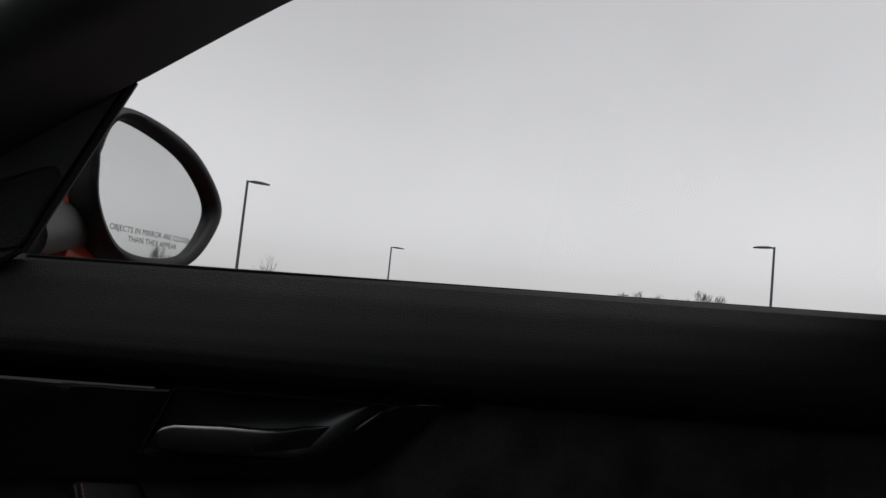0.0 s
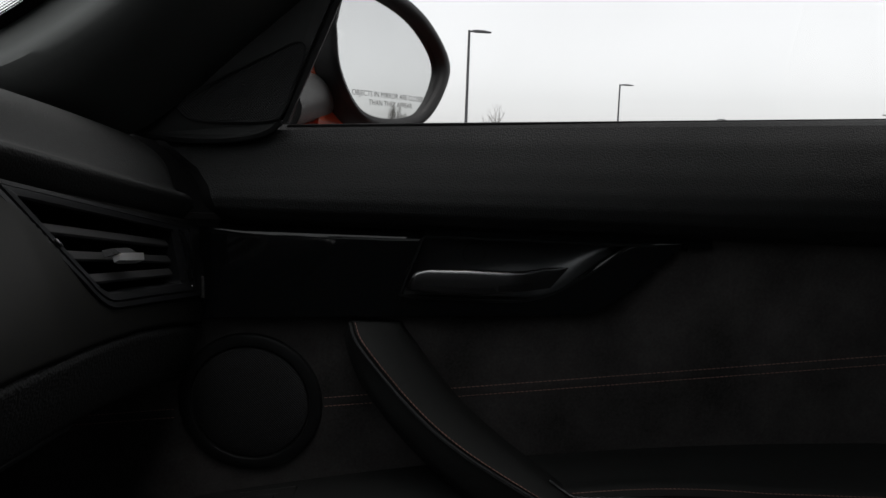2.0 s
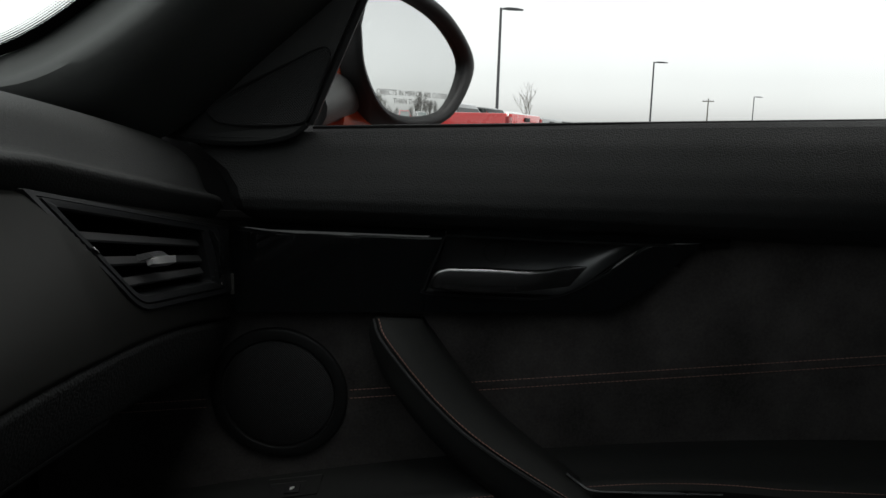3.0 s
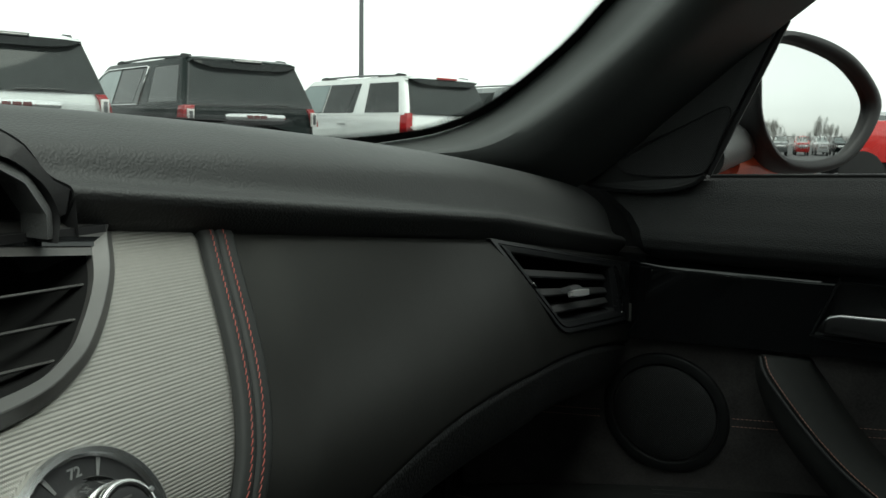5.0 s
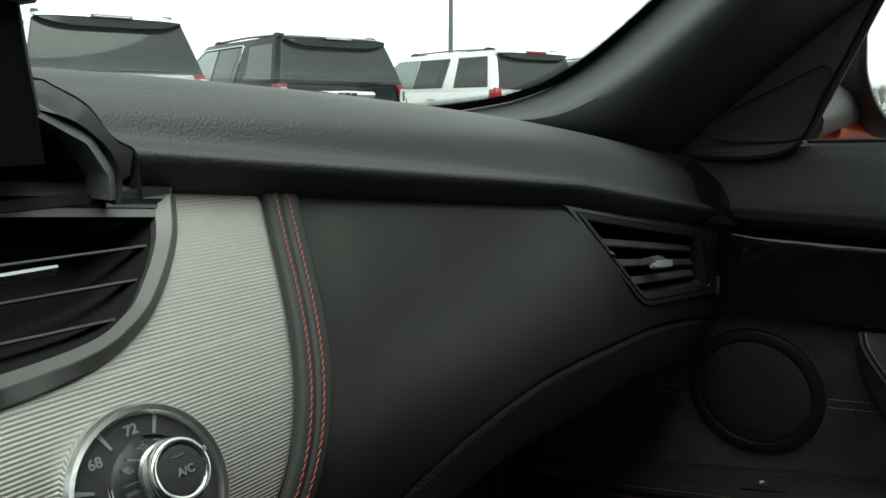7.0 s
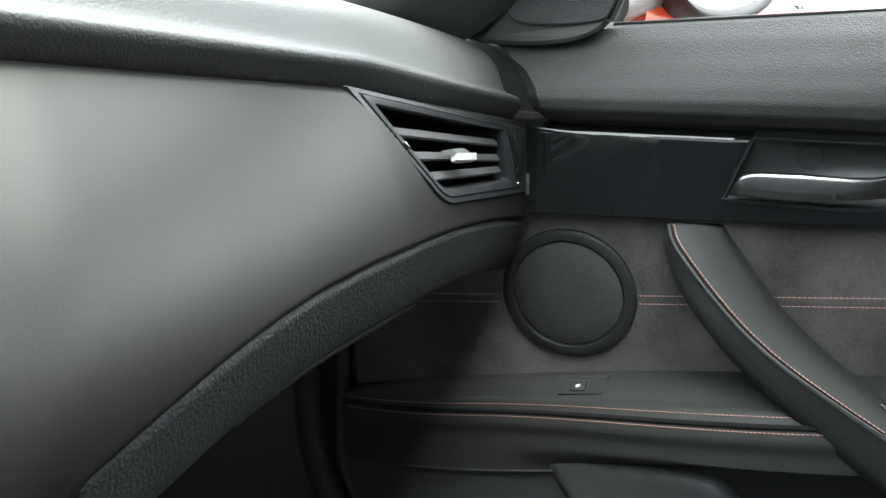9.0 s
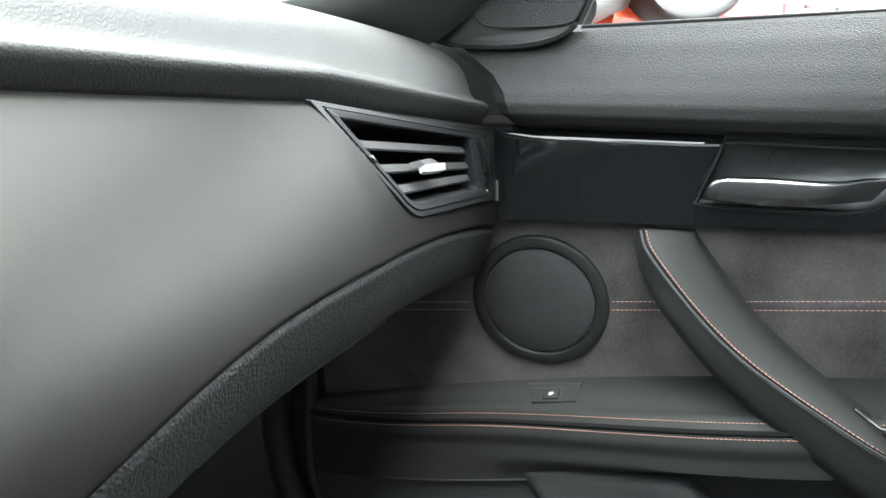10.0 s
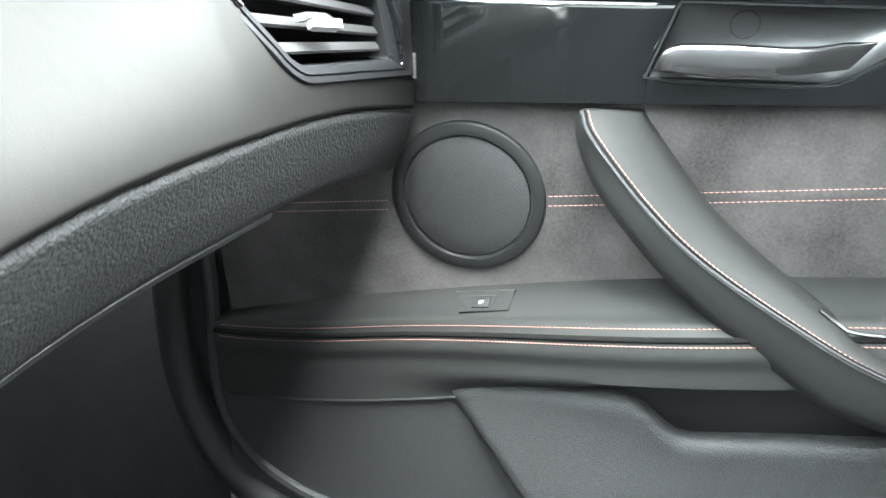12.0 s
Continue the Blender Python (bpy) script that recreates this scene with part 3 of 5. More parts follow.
# pull handle, a leather strap with one stitched ridge
pl = spline([(0.704, 0.3795, 0.711), (0.6892, 0.3785, 0.6912), (0.6683, 0.354, 0.6497), (0.6503, 0.2922, 0.5888), (0.6257, 0.1937, 0.5264), (0.618, 0.1607, 0.5129), (0.612, 0.10, 0.505)], 48)
pr = spline([(0.676, 0.3748, 0.7168), (0.6624, 0.3637, 0.6985), (0.6432, 0.3167, 0.6512), (0.6266, 0.2689, 0.6169), (0.6041, 0.1924, 0.5799), (0.597, 0.1546, 0.5646), (0.590, 0.1032, 0.5480)], 48)
pm = spline([(0.694, 0.3292, 0.7137), (0.681, 0.3176, 0.6974), (0.6627, 0.2747, 0.6489), (0.6469, 0.2327, 0.6158), (0.6254, 0.1812, 0.5843), (0.6186, 0.1606, 0.5692), (0.612, 0.1114, 0.5440)], 48)
rings = []
for a, b, c in zip(pl, pr, pm):
    back = Vector((0.030, 0, 0))
    rings.append([a + back, a + back * 0.25, a, a.lerp(b, 0.3) + Vector((-0.0022, 0, -0.001)), a.lerp(b, 0.7) + Vector((-0.0020, 0, -0.001)), b + Vector((0.001, 0, -0.0015)), b, b + Vector((0.0006, -0.001, 0.001)), b.lerp(c, 0.3) + Vector((-0.0014, 0, 0.001)), b.lerp(c, 0.8) + Vector((-0.0018, 0, 0.001)), c.lerp(b, 0.04) + Vector((0.0012, 0, 0)), c + back * 0.25, c + back])
first = rings[0]
mid_first = sum((Vector(p) for p in first), Vector()) / len(first)
rings.insert(0, [Vector(p).lerp(mid_first, 0.16) + Vector((0.003, 0.0, 0.0005)) for p in first])
pull = part("pull_handle", loft(rings), M_LEATHER, door, "curved black leather pull handle", angle=60)
part("stitching", stitches([b.lerp(c, 0.11) + Vector((-0.0016, 0, 0.0012)) for b, c in zip(pr, pm)], (-1, 0, 0.5), 0.0030, 0.0009, 0.00048), M_DULLSTITCH, pull, "orange stitches along the handle ridge")
part("under_thread", tube([b.lerp(c, 0.11) + Vector((-0.0016, 0, 0.0012)) for b, c in zip(pr, pm)], 0.00022, 5), M_UNDERTHREAD, pull)
part("seam_groove", tube([b.lerp(c, 0.055) + Vector((-0.0012, 0, 0.0012)) for b, c in zip(pr, pm)], 0.0009, 5), M_PRINTSHADE, pull)
part("piping", tube([b + Vector((-0.0005, 0, -0.0002)) for b in pr], 0.0012, 6), M_HARD, pull)
part("piping", tube([b.lerp(a, 0.05) + Vector((-0.0004, 0, -0.0004)) for b, a in zip(pr, pl)], 0.0009, 6), M_HARD, pull)
part("bright_trim", tube(spline([(0.632, 0.190, 0.592), (0.630, 0.176, 0.583), (0.628, 0.165, 0.5790), (0.628, 0.13, 0.5795), (0.628, 0.05, 0.5815)], 14), 0.0016, 6), M_SATIN, door, "thin chrome edge behind the pull handle")

# loudspeaker
spk = frame_at((suede_x(0.6245) - 0.0005, 0.4765, 0.6245), (0, -1, 0), (-0.107, 0, 1.0))
ring = part("speaker_ring", moved(lathe([(0.0715, -0.004), (0.0714, 0.0015), (0.0706, 0.0032), (0.0690, 0.0040), (0.0610, 0.0048), (0.0600, 0.0045), (0.0595, 0.0036), (0.0590, 0.0015), (0.0590, -0.004)], 72), spk), M_SURROUND, door, "round black plastic loudspeaker surround")
part("grille", moved(lathe([(0.0005, 0.0048), (0.02, 0.0047), (0.04, 0.0042), (0.052, 0.0034), (0.0572, 0.0022), (0.0580, 0.0005), (0.0580, -0.003)], 72), spk), M_MESH, ring, "fine black mesh grille")

# window switch on the armrest
def arm_at(y, v):
    return Vector(arm_top((0.742 - y) / 1.36, v))


sw = frame_at(arm_at(0.458, 0.50), arm_at(0.438, 0.50) - arm_at(0.478, 0.50), arm_at(0.458, 0.15) - arm_at(0.458, 0.80))
plate = part("window_switch", moved(prism([(-0.030, 0.0125), (0.031, 0.0130), (0.029, -0.010), (-0.020, -0.011)], lambda p, q, d: Vector((p, q, d - 0.0042)), 0.0048), sw), M_LEATHER, door, "flush black window switch plate", smooth=False)
part("recess", moved(prism([(-0.026, 0.0055), (0.015, 0.0065), (0.011, -0.0075), (-0.008, -0.0085), (-0.017, -0.002)], lambda p, q, d: Vector((p, q, 0.0007 + d)), 0.0003), sw), M_DARK, plate, smooth=False)
part("rocker", moved(block(-0.008, 0.0095, -0.0075, 0.004, 0.0006, 0.0028, 0.001), sw), M_DARK, plate)
part("edge", moved(join(block(-0.029, 0.0305, 0.0118, 0.0126, 0.0004, 0.0012, 0.0003), block(-0.025, 0.0145, 0.0058, 0.0064, 0.0008, 0.0014, 0.0002)), sw), M_GREY, plate)
part("icon", moved(join(block(-0.0010, 0.0018, -0.0040, -0.0008, 0.0029, 0.0032), block(0.0006, 0.0036, -0.0028, -0.0004, 0.0029, 0.0032)), sw), M_WHITE, plate, "small white window symbol", smooth=False)


# lower door: recessed panel, map pocket with a raised front corner
def pocket_top(y):
    return 0.444 + (0.495 - y) * 0.155 - 0.042 * smooth01((0.326 - y) / 0.06) + 0.002 * math.sin(y * 9)


def pocket_x(y, z):
    return 0.668 + 0.19 * max(0, y - 0.33) - 0.012 * smooth01((0.45 - z) / 0.2)


def pocket(u, v):
    v2 = v
    y1 = 0.504
    z_hi = pocket_top(y1 + (-0.62 - y1) * u)
    z = z_hi + (0.20 - z_hi) * v2
    yf = 0.504 - 0.74 * (0.444 - min(z, 0.444)) - 0.6 * (0.444 - min(z, 0.444)) ** 2
    y = yf + (-0.62 - yf) * u
    z_hi = pocket_top(y)
    z = z_hi + (0.20 - z_hi) * v2
    round_in = 0.006 * math.exp(-(v2 / 0.02) ** 2) + 0.010 * math.exp(-((yf - y) / 0.006) ** 2)
    return pocket_x(y, z) + round_in, y, z


part("map_pocket", sheet(pocket, 90, 40, (0.012, 0, 0)), M_POCKET, door, "grained black plastic map pocket", angle=70)
part("lower_panel", sheet(lambda u, v: (0.704 + 0.012 * v + 0.046 * smooth01((0.350 - (0.742 - 1.36 * u)) / 0.03), 0.742 - 1.36 * u, arm_z(0.742 - 1.36 * u) - 0.065 - 0.30 * v), 40, 16, (0.02, 0, 0)), M_HARD, door, "black plastic lower door panel")
part("lower_ridge", tube([(0.700, y, arm_z(y) - 0.074) for y in [0.735 - 0.02 * i for i in range(14)]], 0.0016, 6), M_DARK, door)
seal_pts = [(0.706, 0.742, 0.70), (0.706, 0.744, 0.60), (0.708, 0.745, 0.50), (0.710, 0.752, 0.40), (0.710, 0.738, 0.335), (0.708, 0.690, 0.285), (0.706, 0.60, 0.255), (0.704, 0.45, 0.24)]
part("panel_edge", tube(spline(seal_pts, 40), 0.007, 8, up=(1, 0, 0)), M_HARD, door, "rounded front edge of the door panel")
structure("door_seal", tube(spline([(0.712, 0.790, 0.86), (0.712, 0.792, 0.60), (0.714, 0.800, 0.42), (0.714, 0.775, 0.32), (0.712, 0.72, 0.255), (0.71, 0.60, 0.225), (0.71, 0.2, 0.21)], 60), 0.019, 14, up=(1, 0, 0)), M_RUBBER, "thick black rubber door seal", "seal")
structure("kick_panel", sheet(lambda u, v: (0.735 - 0.03 * u, 0.77 + 0.36 * u, 0.88 - 0.74 * v), 12, 12, (0.03, 0, 0)), M_CARPET, "black trim at the side of the footwell", "wall")

# corner panel with tweeter grille
FOOT = [(p.x, p.y) for p in spline([(0.578, 0.888, 0), (0.548, 0.882, 0), (0.51, 0.880, 0), (0.475, 0.8825, 0), (0.452, 0.889, 0), (0.440, 0.8985, 0)], 20)]
TRI = [*FOOT, (0.376, 1.048), (0.40, 1.024), (0.50, 0.942)]


def corner_place(a, b, d):
    return Vector((0.668 - 0.03 * (b - 0.9) + d - 0.006 * math.sin(math.pi * min(1, max(0, (a - 0.42) / 0.15))), a, b))


tw = part("corner_panel", prism(TRI, corner_place, 0.03), M_SURROUND, door, "black triangular corner panel", smooth=False)
part("lower_edge", tube([corner_place(p, q, 0.004) for p, q in FOOT], 0.0045, 8), M_SURROUND, tw)
GR = [(p.x, p.y) for p in spline([(a, b, 0) for a, b in ((0.528, 0.906), (0.515, 0.8965), (0.48, 0.8955), (0.445, 0.8985), (0.4345, 0.908), (0.425, 0.935), (0.417, 0.958), (0.424, 0.966), (0.45, 0.953), (0.49, 0.9325), (0.522, 0.9145), (0.528, 0.906))], 48)][:-1]
part("tweeter_grille", prism(GR, lambda a, b, d: corner_place(a, b, 0) + Vector((-0.0025 + d, 0, 0)), 0.004), M_MESH, tw, "small black tweeter grille", smooth=False)
part("grille_rim", tube([corner_place(a, b, 0) + Vector((-0.002, 0, 0)) for a, b in [*GR, GR[0]]], 0.0012, 6), M_SURROUND, tw)
part("tweeter_mark", moved(join(*[block(-0.004, 0.004, k * 0.0035 - 0.0012, k * 0.0035 + 0.0012, 0, 0.0004) for k in (-1.5, -0.5, 0.5, 1.5)]), frame_at(corner_place(0.47, 0.926, 0) + Vector((-0.0028, 0, 0)), (0, -1, 0), (0, 0, 1))), M_STRIP, tw, smooth=False)
part("edge_seal", tube([corner_place(a, b, 0) + Vector((0.008, -0.003, 0)) for a, b in ((0.440, 0.8985), (0.408, 0.973), (0.376, 1.048))], 0.0045, 6), M_RUBBER, tw)

# side window glass
def glass_front(z):
    """Front end of the side glass at a height: the corner panel, then the pillar."""
    return 0.440 - 0.41 * (z - 0.898) if z < 1.05 else 0.378 - 1.31 * (z - 1.05) - 2.6 * max(0, z - 1.18) ** 1.5


def side_glass(u, v):
    z = 0.885 + 0.385 * v
    y = glass_front(z) + (-0.62 - glass_front(z)) * u
    return 0.7115 - 0.215 * max(0, z - 0.9), y, z


structure("window_1", sheet(side_glass, 20, 16, (0.004, 0, 0)), M_SIDEGLASS, "lightly tinted side window glass, raised", "window")

# ---- dashboard ----
dash = thing("dashboard", "black dashboard with leather panel, metal trim and stitching", "dashboard")


def y_top(x):
    return 0.604 - 0.155 * x + 0.06 * max(0, x - 0.4)


def z_top(x):
    return 0.892 - 0.107 * x - 0.06 * max(0, x - 0.4)


def dash_y(x, z):
    """The face below the padded top, which leans out towards the seats near the middle of the car."""
    return y_top(x) - max(0.03, 1 - 1.45 * x) * 0.102 * math.sin(math.pi / 2 * max(-0.5, min(1.6, (z_top(x) - z) / 0.135)))


def on_dash(x, z, out=0.0):
    e = 0.002
    n = Vector((e, dash_y(x + e, z) - dash_y(x, z), 0)).cross(Vector((0, dash_y(x, z + e) - dash_y(x, z), e))).normalized()
    if n.y > 0:
        n = -n
    return Vector((x, dash_y(x, z), z)) + n * out


def dash_pose(x, z, out=0.0):
    e = 0.004
    p = on_dash(x, z, out)
    return frame_at(p, on_dash(x + e, z, out) - p, on_dash(x, z + e, out) - p)


def seam_x(z):
    s = max(0.0, 0.878 - z)
    return 0.1345 - 0.595 * s + 1.8 * s * s - 16.2 * s**3


def panel_low(x):
    return 0.753 - (0.72 if x < 0.3 else 0.30) * (x - 0.30) ** 2


def crest(x):
    return 0.949 - 0.02 * x - 0.118 * x * x


def pad_left(v):
    return 0.057 - 0.012 * smooth01((v - 0.45) / 0.25) - 0.5 * smooth01((v - 0.72) / 0.12)


def top_pad(u, v):
    x0 = pad_left(v)
    x = x0 + (0.668 + 0.012 * (1 - smooth01((v - 0.35) / 0.3)) - x0) * u
    yt, zt, zc = y_top(x), z_top(x), crest(x)
    prof = [(0.030, -0.006), (0.014, -0.004), (0.006, 0.0000), (0.000, 0.0050), (-0.0055, 0.0115), (-0.0095, 0.0180), (-0.0085, 0.0228), (0.002, 0.0280)]
    pts = [(yt + a, zt + b) for a, b in prof] + [(yt + 0.0115, zt + 0.028 + 0.60 * (zc - zt - 0.038)), (yt + 0.033, zc - 0.0105), (yt + 0.060, zc - 0.003), (yt + 0.10, zc), (yt + 0.16, zc - 0.002), (max(yt + 0.2, 0.84 + 0.12 * (1 - (x / 0.6) ** 2)), zc - 0.026)]
    p = spline([(0, *q) for q in pts], 66)[round(v * 66)]
    y, z = p.y, p.z
    end = math.exp(-((1 - u) * (0.668 - x0) / 0.022) ** 2)
    y += 0.014 * end * (1 - smooth01((v - 0.7) / 0.1))
    z -= 0.006 * end * smooth01((v - 0.3) / 0.2)
    return x, y, z


pad_geo = sheet(top_pad, 110, 66)
part("padded_top", pad_geo, M_PAD, dash, "grained black vinyl dashboard top", angle=80)
pad_edge = [Vector(top_pad(0.0, k / 66)) for k in range(2, 52)]
part("pad_end", loft([[p + Vector((0.0006, 0, -0.0004)), Vector((p.x + 0.004, p.y + 0.002, 0.868))] for p in pad_edge], closed=False), M_DARK, dash)
# flat black block added as the shadow between dashboard end and door
part("end_filler", block(0.662, 0.745, 0.612, 0.80, 0.78, 0.888, 0.004), M_PRINTSHADE, dash)
part("pad_underlay", sheet(lambda u, v: (0.05 + 0.62 * u, y_top(0.05 + 0.62 * u) + 0.03 + 0.25 * v, z_top(0.05 + 0.62 * u) - 0.004), 20, 4, (0, 0, -0.004)), M_DARK, dash)
part("defroster_slot", tube([(x, y_top(x) + 0.105 - 0.14 * max(0, x - 0.5), crest(x) + 0.0006 - 0.05 * max(0, x - 0.5)) for x in [0.47 + 0.011 * i for i in range(15)]], 0.003, 6), M_DARK, dash, "narrow black defroster slot")


def rounded(corners):
    """An outline through corners (x, z, cut), each one rounded off over its cut."""
    out = []
    for k, (x, z, cut) in enumerate(corners):
        p, before, after = Vector((x, z)), Vector(corners[k - 1][:2]), Vector(corners[(k + 1) % len(corners)][:2])
        a, b = p + (before - p).normalized() * cut, p + (after - p).normalized() * cut
        out += [tuple(a.lerp(p, t).lerp(p.lerp(b, t), t)) for t in (0, 0.2, 0.4, 0.6, 0.8, 1)]
    return out


VO = rounded(((0.384, 0.853, 0.002), (0.459, 0.7650, 0.024), (0.671, 0.7385, 0.003), (0.669, 0.800, 0.006)))
VI = rounded(((0.409, 0.8395, 0.003), (0.4660, 0.7744, 0.016), (0.622, 0.757, 0.004), (0.613, 0.803, 0.004)))


def in_outline(x, z, poly):
    inside = False
    for (a, b), (c, d) in zip(poly, poly[1:] + poly[:1]):
        if (b > z) != (d > z) and x < a + (z - b) / (d - b) * (c - a):
            inside = not inside
    return inside


def panel_main(u, v):
    x = 0.25
    for _ in range(6):
        lo, zt = panel_low(x), z_top(x) + 0.002
        z = zt + (lo - zt) * v
        xl = seam_x(z) + 0.0165
        x = xl + (0.673 - xl) * u
    return on_dash(x, z, 0.0014 + 0.0022 * smooth01(v * 30) * (smooth01((1 - v) * 55) if x > 0.12 else 1) * smooth01(u * 14))


pv, pf = sheet(panel_main, 120, 70)
CUT = [((a + c) / 2, (b + d) / 2) for (a, b), (c, d) in zip(VO, VI)]
pf = [f for f in pf if not in_outline(sum(pv[k].x for k in f) / 4, sum(pv[k].z for k in f) / 4, CUT)]


def panel_toe(u, v):
    """The panel runs on downwards beside the end of the lower strip."""
    z = 0.735 - 0.055 * v
    xl = seam_x(z) + 0.0165
    x = xl + (0.117 - xl) * u
    return on_dash(x, z, 0.0010 + 0.003 * smooth01(u * 4) * smooth01((1 - u) * 12))


part("leather_panel", join((pv, pf), sheet(panel_toe, 12, 12)), M_PANEL, dash, "smooth black leather dashboard panel", angle=80)


def seam_strip(u, v):
    z = 0.884 + (0.690 - 0.884) * v
    x = seam_x(z) - 0.0052 + 0.0217 * u
    ridge = 0.0022 * math.sin(math.pi * u) ** 0.4 - 0.0018 * math.exp(-((u - 0.433) / 0.04) ** 2)
    return on_dash(x, z, 0.0015 + ridge)


strip = part("seam_strip", sheet(seam_strip, 16, 60, (0, 0.01, 0)), M_LEATHER, dash, "black leather band with twin seams", angle=80)
for dx in (0.0, 0.0084):
    line = [on_dash(seam_x(z) + dx, z, 0.0037) for z in [0.880 - 0.003 * i for i in range(63)]]
    part("stitching", stitches(line, (0.1, -0.8, 0.6), 0.0037, 0.0002, 0.00038, 0.65), M_STITCH, strip, "row of bright orange stitches")

# woven metal trim: fine horizontal ribs
RIB = 0.0014


def vent_edge(z):
    """Right and lower edge of the middle vent's frame."""
    return -0.02 + math.sqrt(max(0, (z - 0.8275) / 0.0565)) * 0.099


def metal_rows(zhi, zlo, left):
    n = int((zhi - zlo) / RIB * 6)
    nu = 26

    def fn(u, v):
        z = zhi + (zlo - zhi) * v
        xl = left(z)
        u = 1 - (1 - u) ** 2
        x = xl + (seam_x(z) - 0.0045 - xl) * u
        return on_dash(x, z, 0.0005 + 0.00011 * math.sin(z / RIB * math.tau) - 0.003 * math.exp(-((1 - u) * (seam_x(z) - xl) / 0.003) ** 2))

    return sheet(fn, nu, n, (0, 0.008, 0))


part("metal_trim", join(metal_rows(0.888, 0.8276, lambda z: vent_edge(z) - 0.002), metal_rows(0.8276, 0.715, lambda z: -0.16)), M_WEAVE, dash, "woven silver metal trim with fine ribs", angle=80)


# lower textured strip and the underside
def low_strip(u, v):
    x = 0.113 + 0.562 * u
    p = on_dash(x, panel_low(x) - 0.0014, -0.001 + 0.0030 * smooth01(v * 14) - 0.002 * smooth01((v - 0.5) / 0.5))
    return p + Vector((0, 0.018 * v + 0.003 * smooth01((v - 0.90) / 0.1), -0.053 * v))


part("lower_strip", sheet(low_strip, 50, 24, (0, 0.02, 0)), M_STRIP, dash, "wrinkled black vinyl edge below the panel", angle=80)
# black sheet set behind the joint stands in for the shade in it
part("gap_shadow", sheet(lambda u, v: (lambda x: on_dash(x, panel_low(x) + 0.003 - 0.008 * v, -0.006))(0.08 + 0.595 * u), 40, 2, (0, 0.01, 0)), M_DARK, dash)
part("underside", sheet(lambda u, v: (lambda x: Vector((x, dash_y(x, panel_low(x)) + 0.045 + 0.47 * v, panel_low(x) - 0.036 - 0.11 * v)))(-0.05 + 0.72 * u), 20, 8, (0, 0, 0.02)), M_HARD, dash, "black plastic underside of the dashboard")
part("lower_lip", tube([(x, dash_y(x, panel_low(x)) + 0.030, panel_low(x) - 0.059) for x in [0.24 + 0.012 * i for i in range(20)]], 0.004, 6), M_HARD, dash)
part("console_side", sheet(lambda u, v: (-0.02 + 0.03 * v, 0.50 + 0.5 * u, 0.735 - 0.58 * v), 10, 10, (-0.04, 0, 0)), M_HARD, dash, "black side of the centre console")
part("console_front", sheet(lambda u, v: (-0.35 + 0.40 * u, 0.56 + 0.02 * v, 0.715 - 0.57 * v), 14, 10, (0, 0.02, 0)), M_HARD, dash)
part("driver_side_top", sheet(lambda u, v: (-0.70 + 0.60 * u, 0.60 + 0.26 * v, 0.94 + 0.01 * math.sin(math.pi * v)), 12, 6, (0, 0, -0.2)), M_PAD, dash)

# outer air vent
def vent_ring(t, out):
    return [on_dash(a + (c - a) * t, b + (d - b) * t, out) for (a, b), (c, d) in zip(VO, VI)]


vent = part("side_vent", loft([vent_ring(-0.03, -0.004), vent_ring(-0.03, 0.0040), vent_ring(0.04, 0.0056), vent_ring(0.36, 0.0054), vent_ring(0.39, 0.0043), vent_ring(0.45, 0.0043), vent_ring(0.48, 0.0060), vent_ring(0.93, 0.0050), vent_ring(1, 0.0030), [on_dash(a, b, 0.0) + Vector((0, 0.05, 0)) for a, b in VI]], caps=False), M_VENT, dash, "black air vent at the end of the dashboard", angle=30)
part("vent_back", ([on_dash(a, b) + Vector((0, 0.045, 0)) for a, b in VI], [tuple(range(len(VI)))]), M_PRINTSHADE, vent, smooth=False)
for left, right in ((0.26, 0.25), (0.55, 0.54), (0.82, 0.77)):
    a, b = on_dash(0.409 + 0.057 * left, 0.8395 - 0.0651 * left), on_dash(0.6165, 0.803 - 0.046 * right)
    d = Vector((0, 0.022, -0.001))
    up = Vector((0, 0.0014, 0.0033))
    a, b = a + Vector((0, 0.003, 0)), b + Vector((0, 0.003, 0))
    part("slat", loft([[p - up, p - up * 0.5 - Vector((0, 0.0014, 0)), p + up * 0.4 - Vector((0, 0.0010, 0)), p + up, p + d + up * 0.5, p + d - up * 0.5] for p in (a, a.lerp(b, 0.5), b)]), M_DARK, vent)
tabm = dash_pose(0.505, 0.7925, 0.004)
part("vent_tab", moved(loft([[(x, -w - 0.001 + s * x, h * 0.3), (x, -w * 0.75 - 0.0008 + s * x, h), (x, w * 0.55 + s * x, h + 0.001), (x, w + s * x, h * 0.3)] for x, w, h, s in ((-0.012, 0.0020, 0.006, -0.12), (-0.008, 0.0034, 0.009, -0.12), (0.022, 0.0034, 0.009, -0.12), (0.027, 0.0022, 0.006, -0.12))]), tabm), M_TAB, vent, "satin chrome vent lever")
part("tab_top", moved(loft([[(-0.021, 0.0035, 0.0), (-0.010, 0.0038, 0.0072), (0.018, 0.0002, 0.0072), (0.020, 0.0010, 0.0)], [(-0.021, 0.0085, 0.0), (-0.014, 0.0080, 0.005), (0.012, 0.0052, 0.005), (0.015, 0.0062, 0.0)]]), tabm), M_HARD, vent, "dark upper face of the vent lever")
part("thumb_wheel", tube(spline([on_dash(x, z, h) for x, z, h in ((0.617, 0.806, 0.0), (0.629, 0.797, 0.0035), (0.6375, 0.780, 0.005), (0.6395, 0.764, 0.0045), (0.634, 0.751, 0.0))], 20), [0.002 + 0.0035 * math.sin(math.pi * k / 20) for k in range(21)], 10), M_PIANO, vent, "glossy black crescent of the vent wheel")
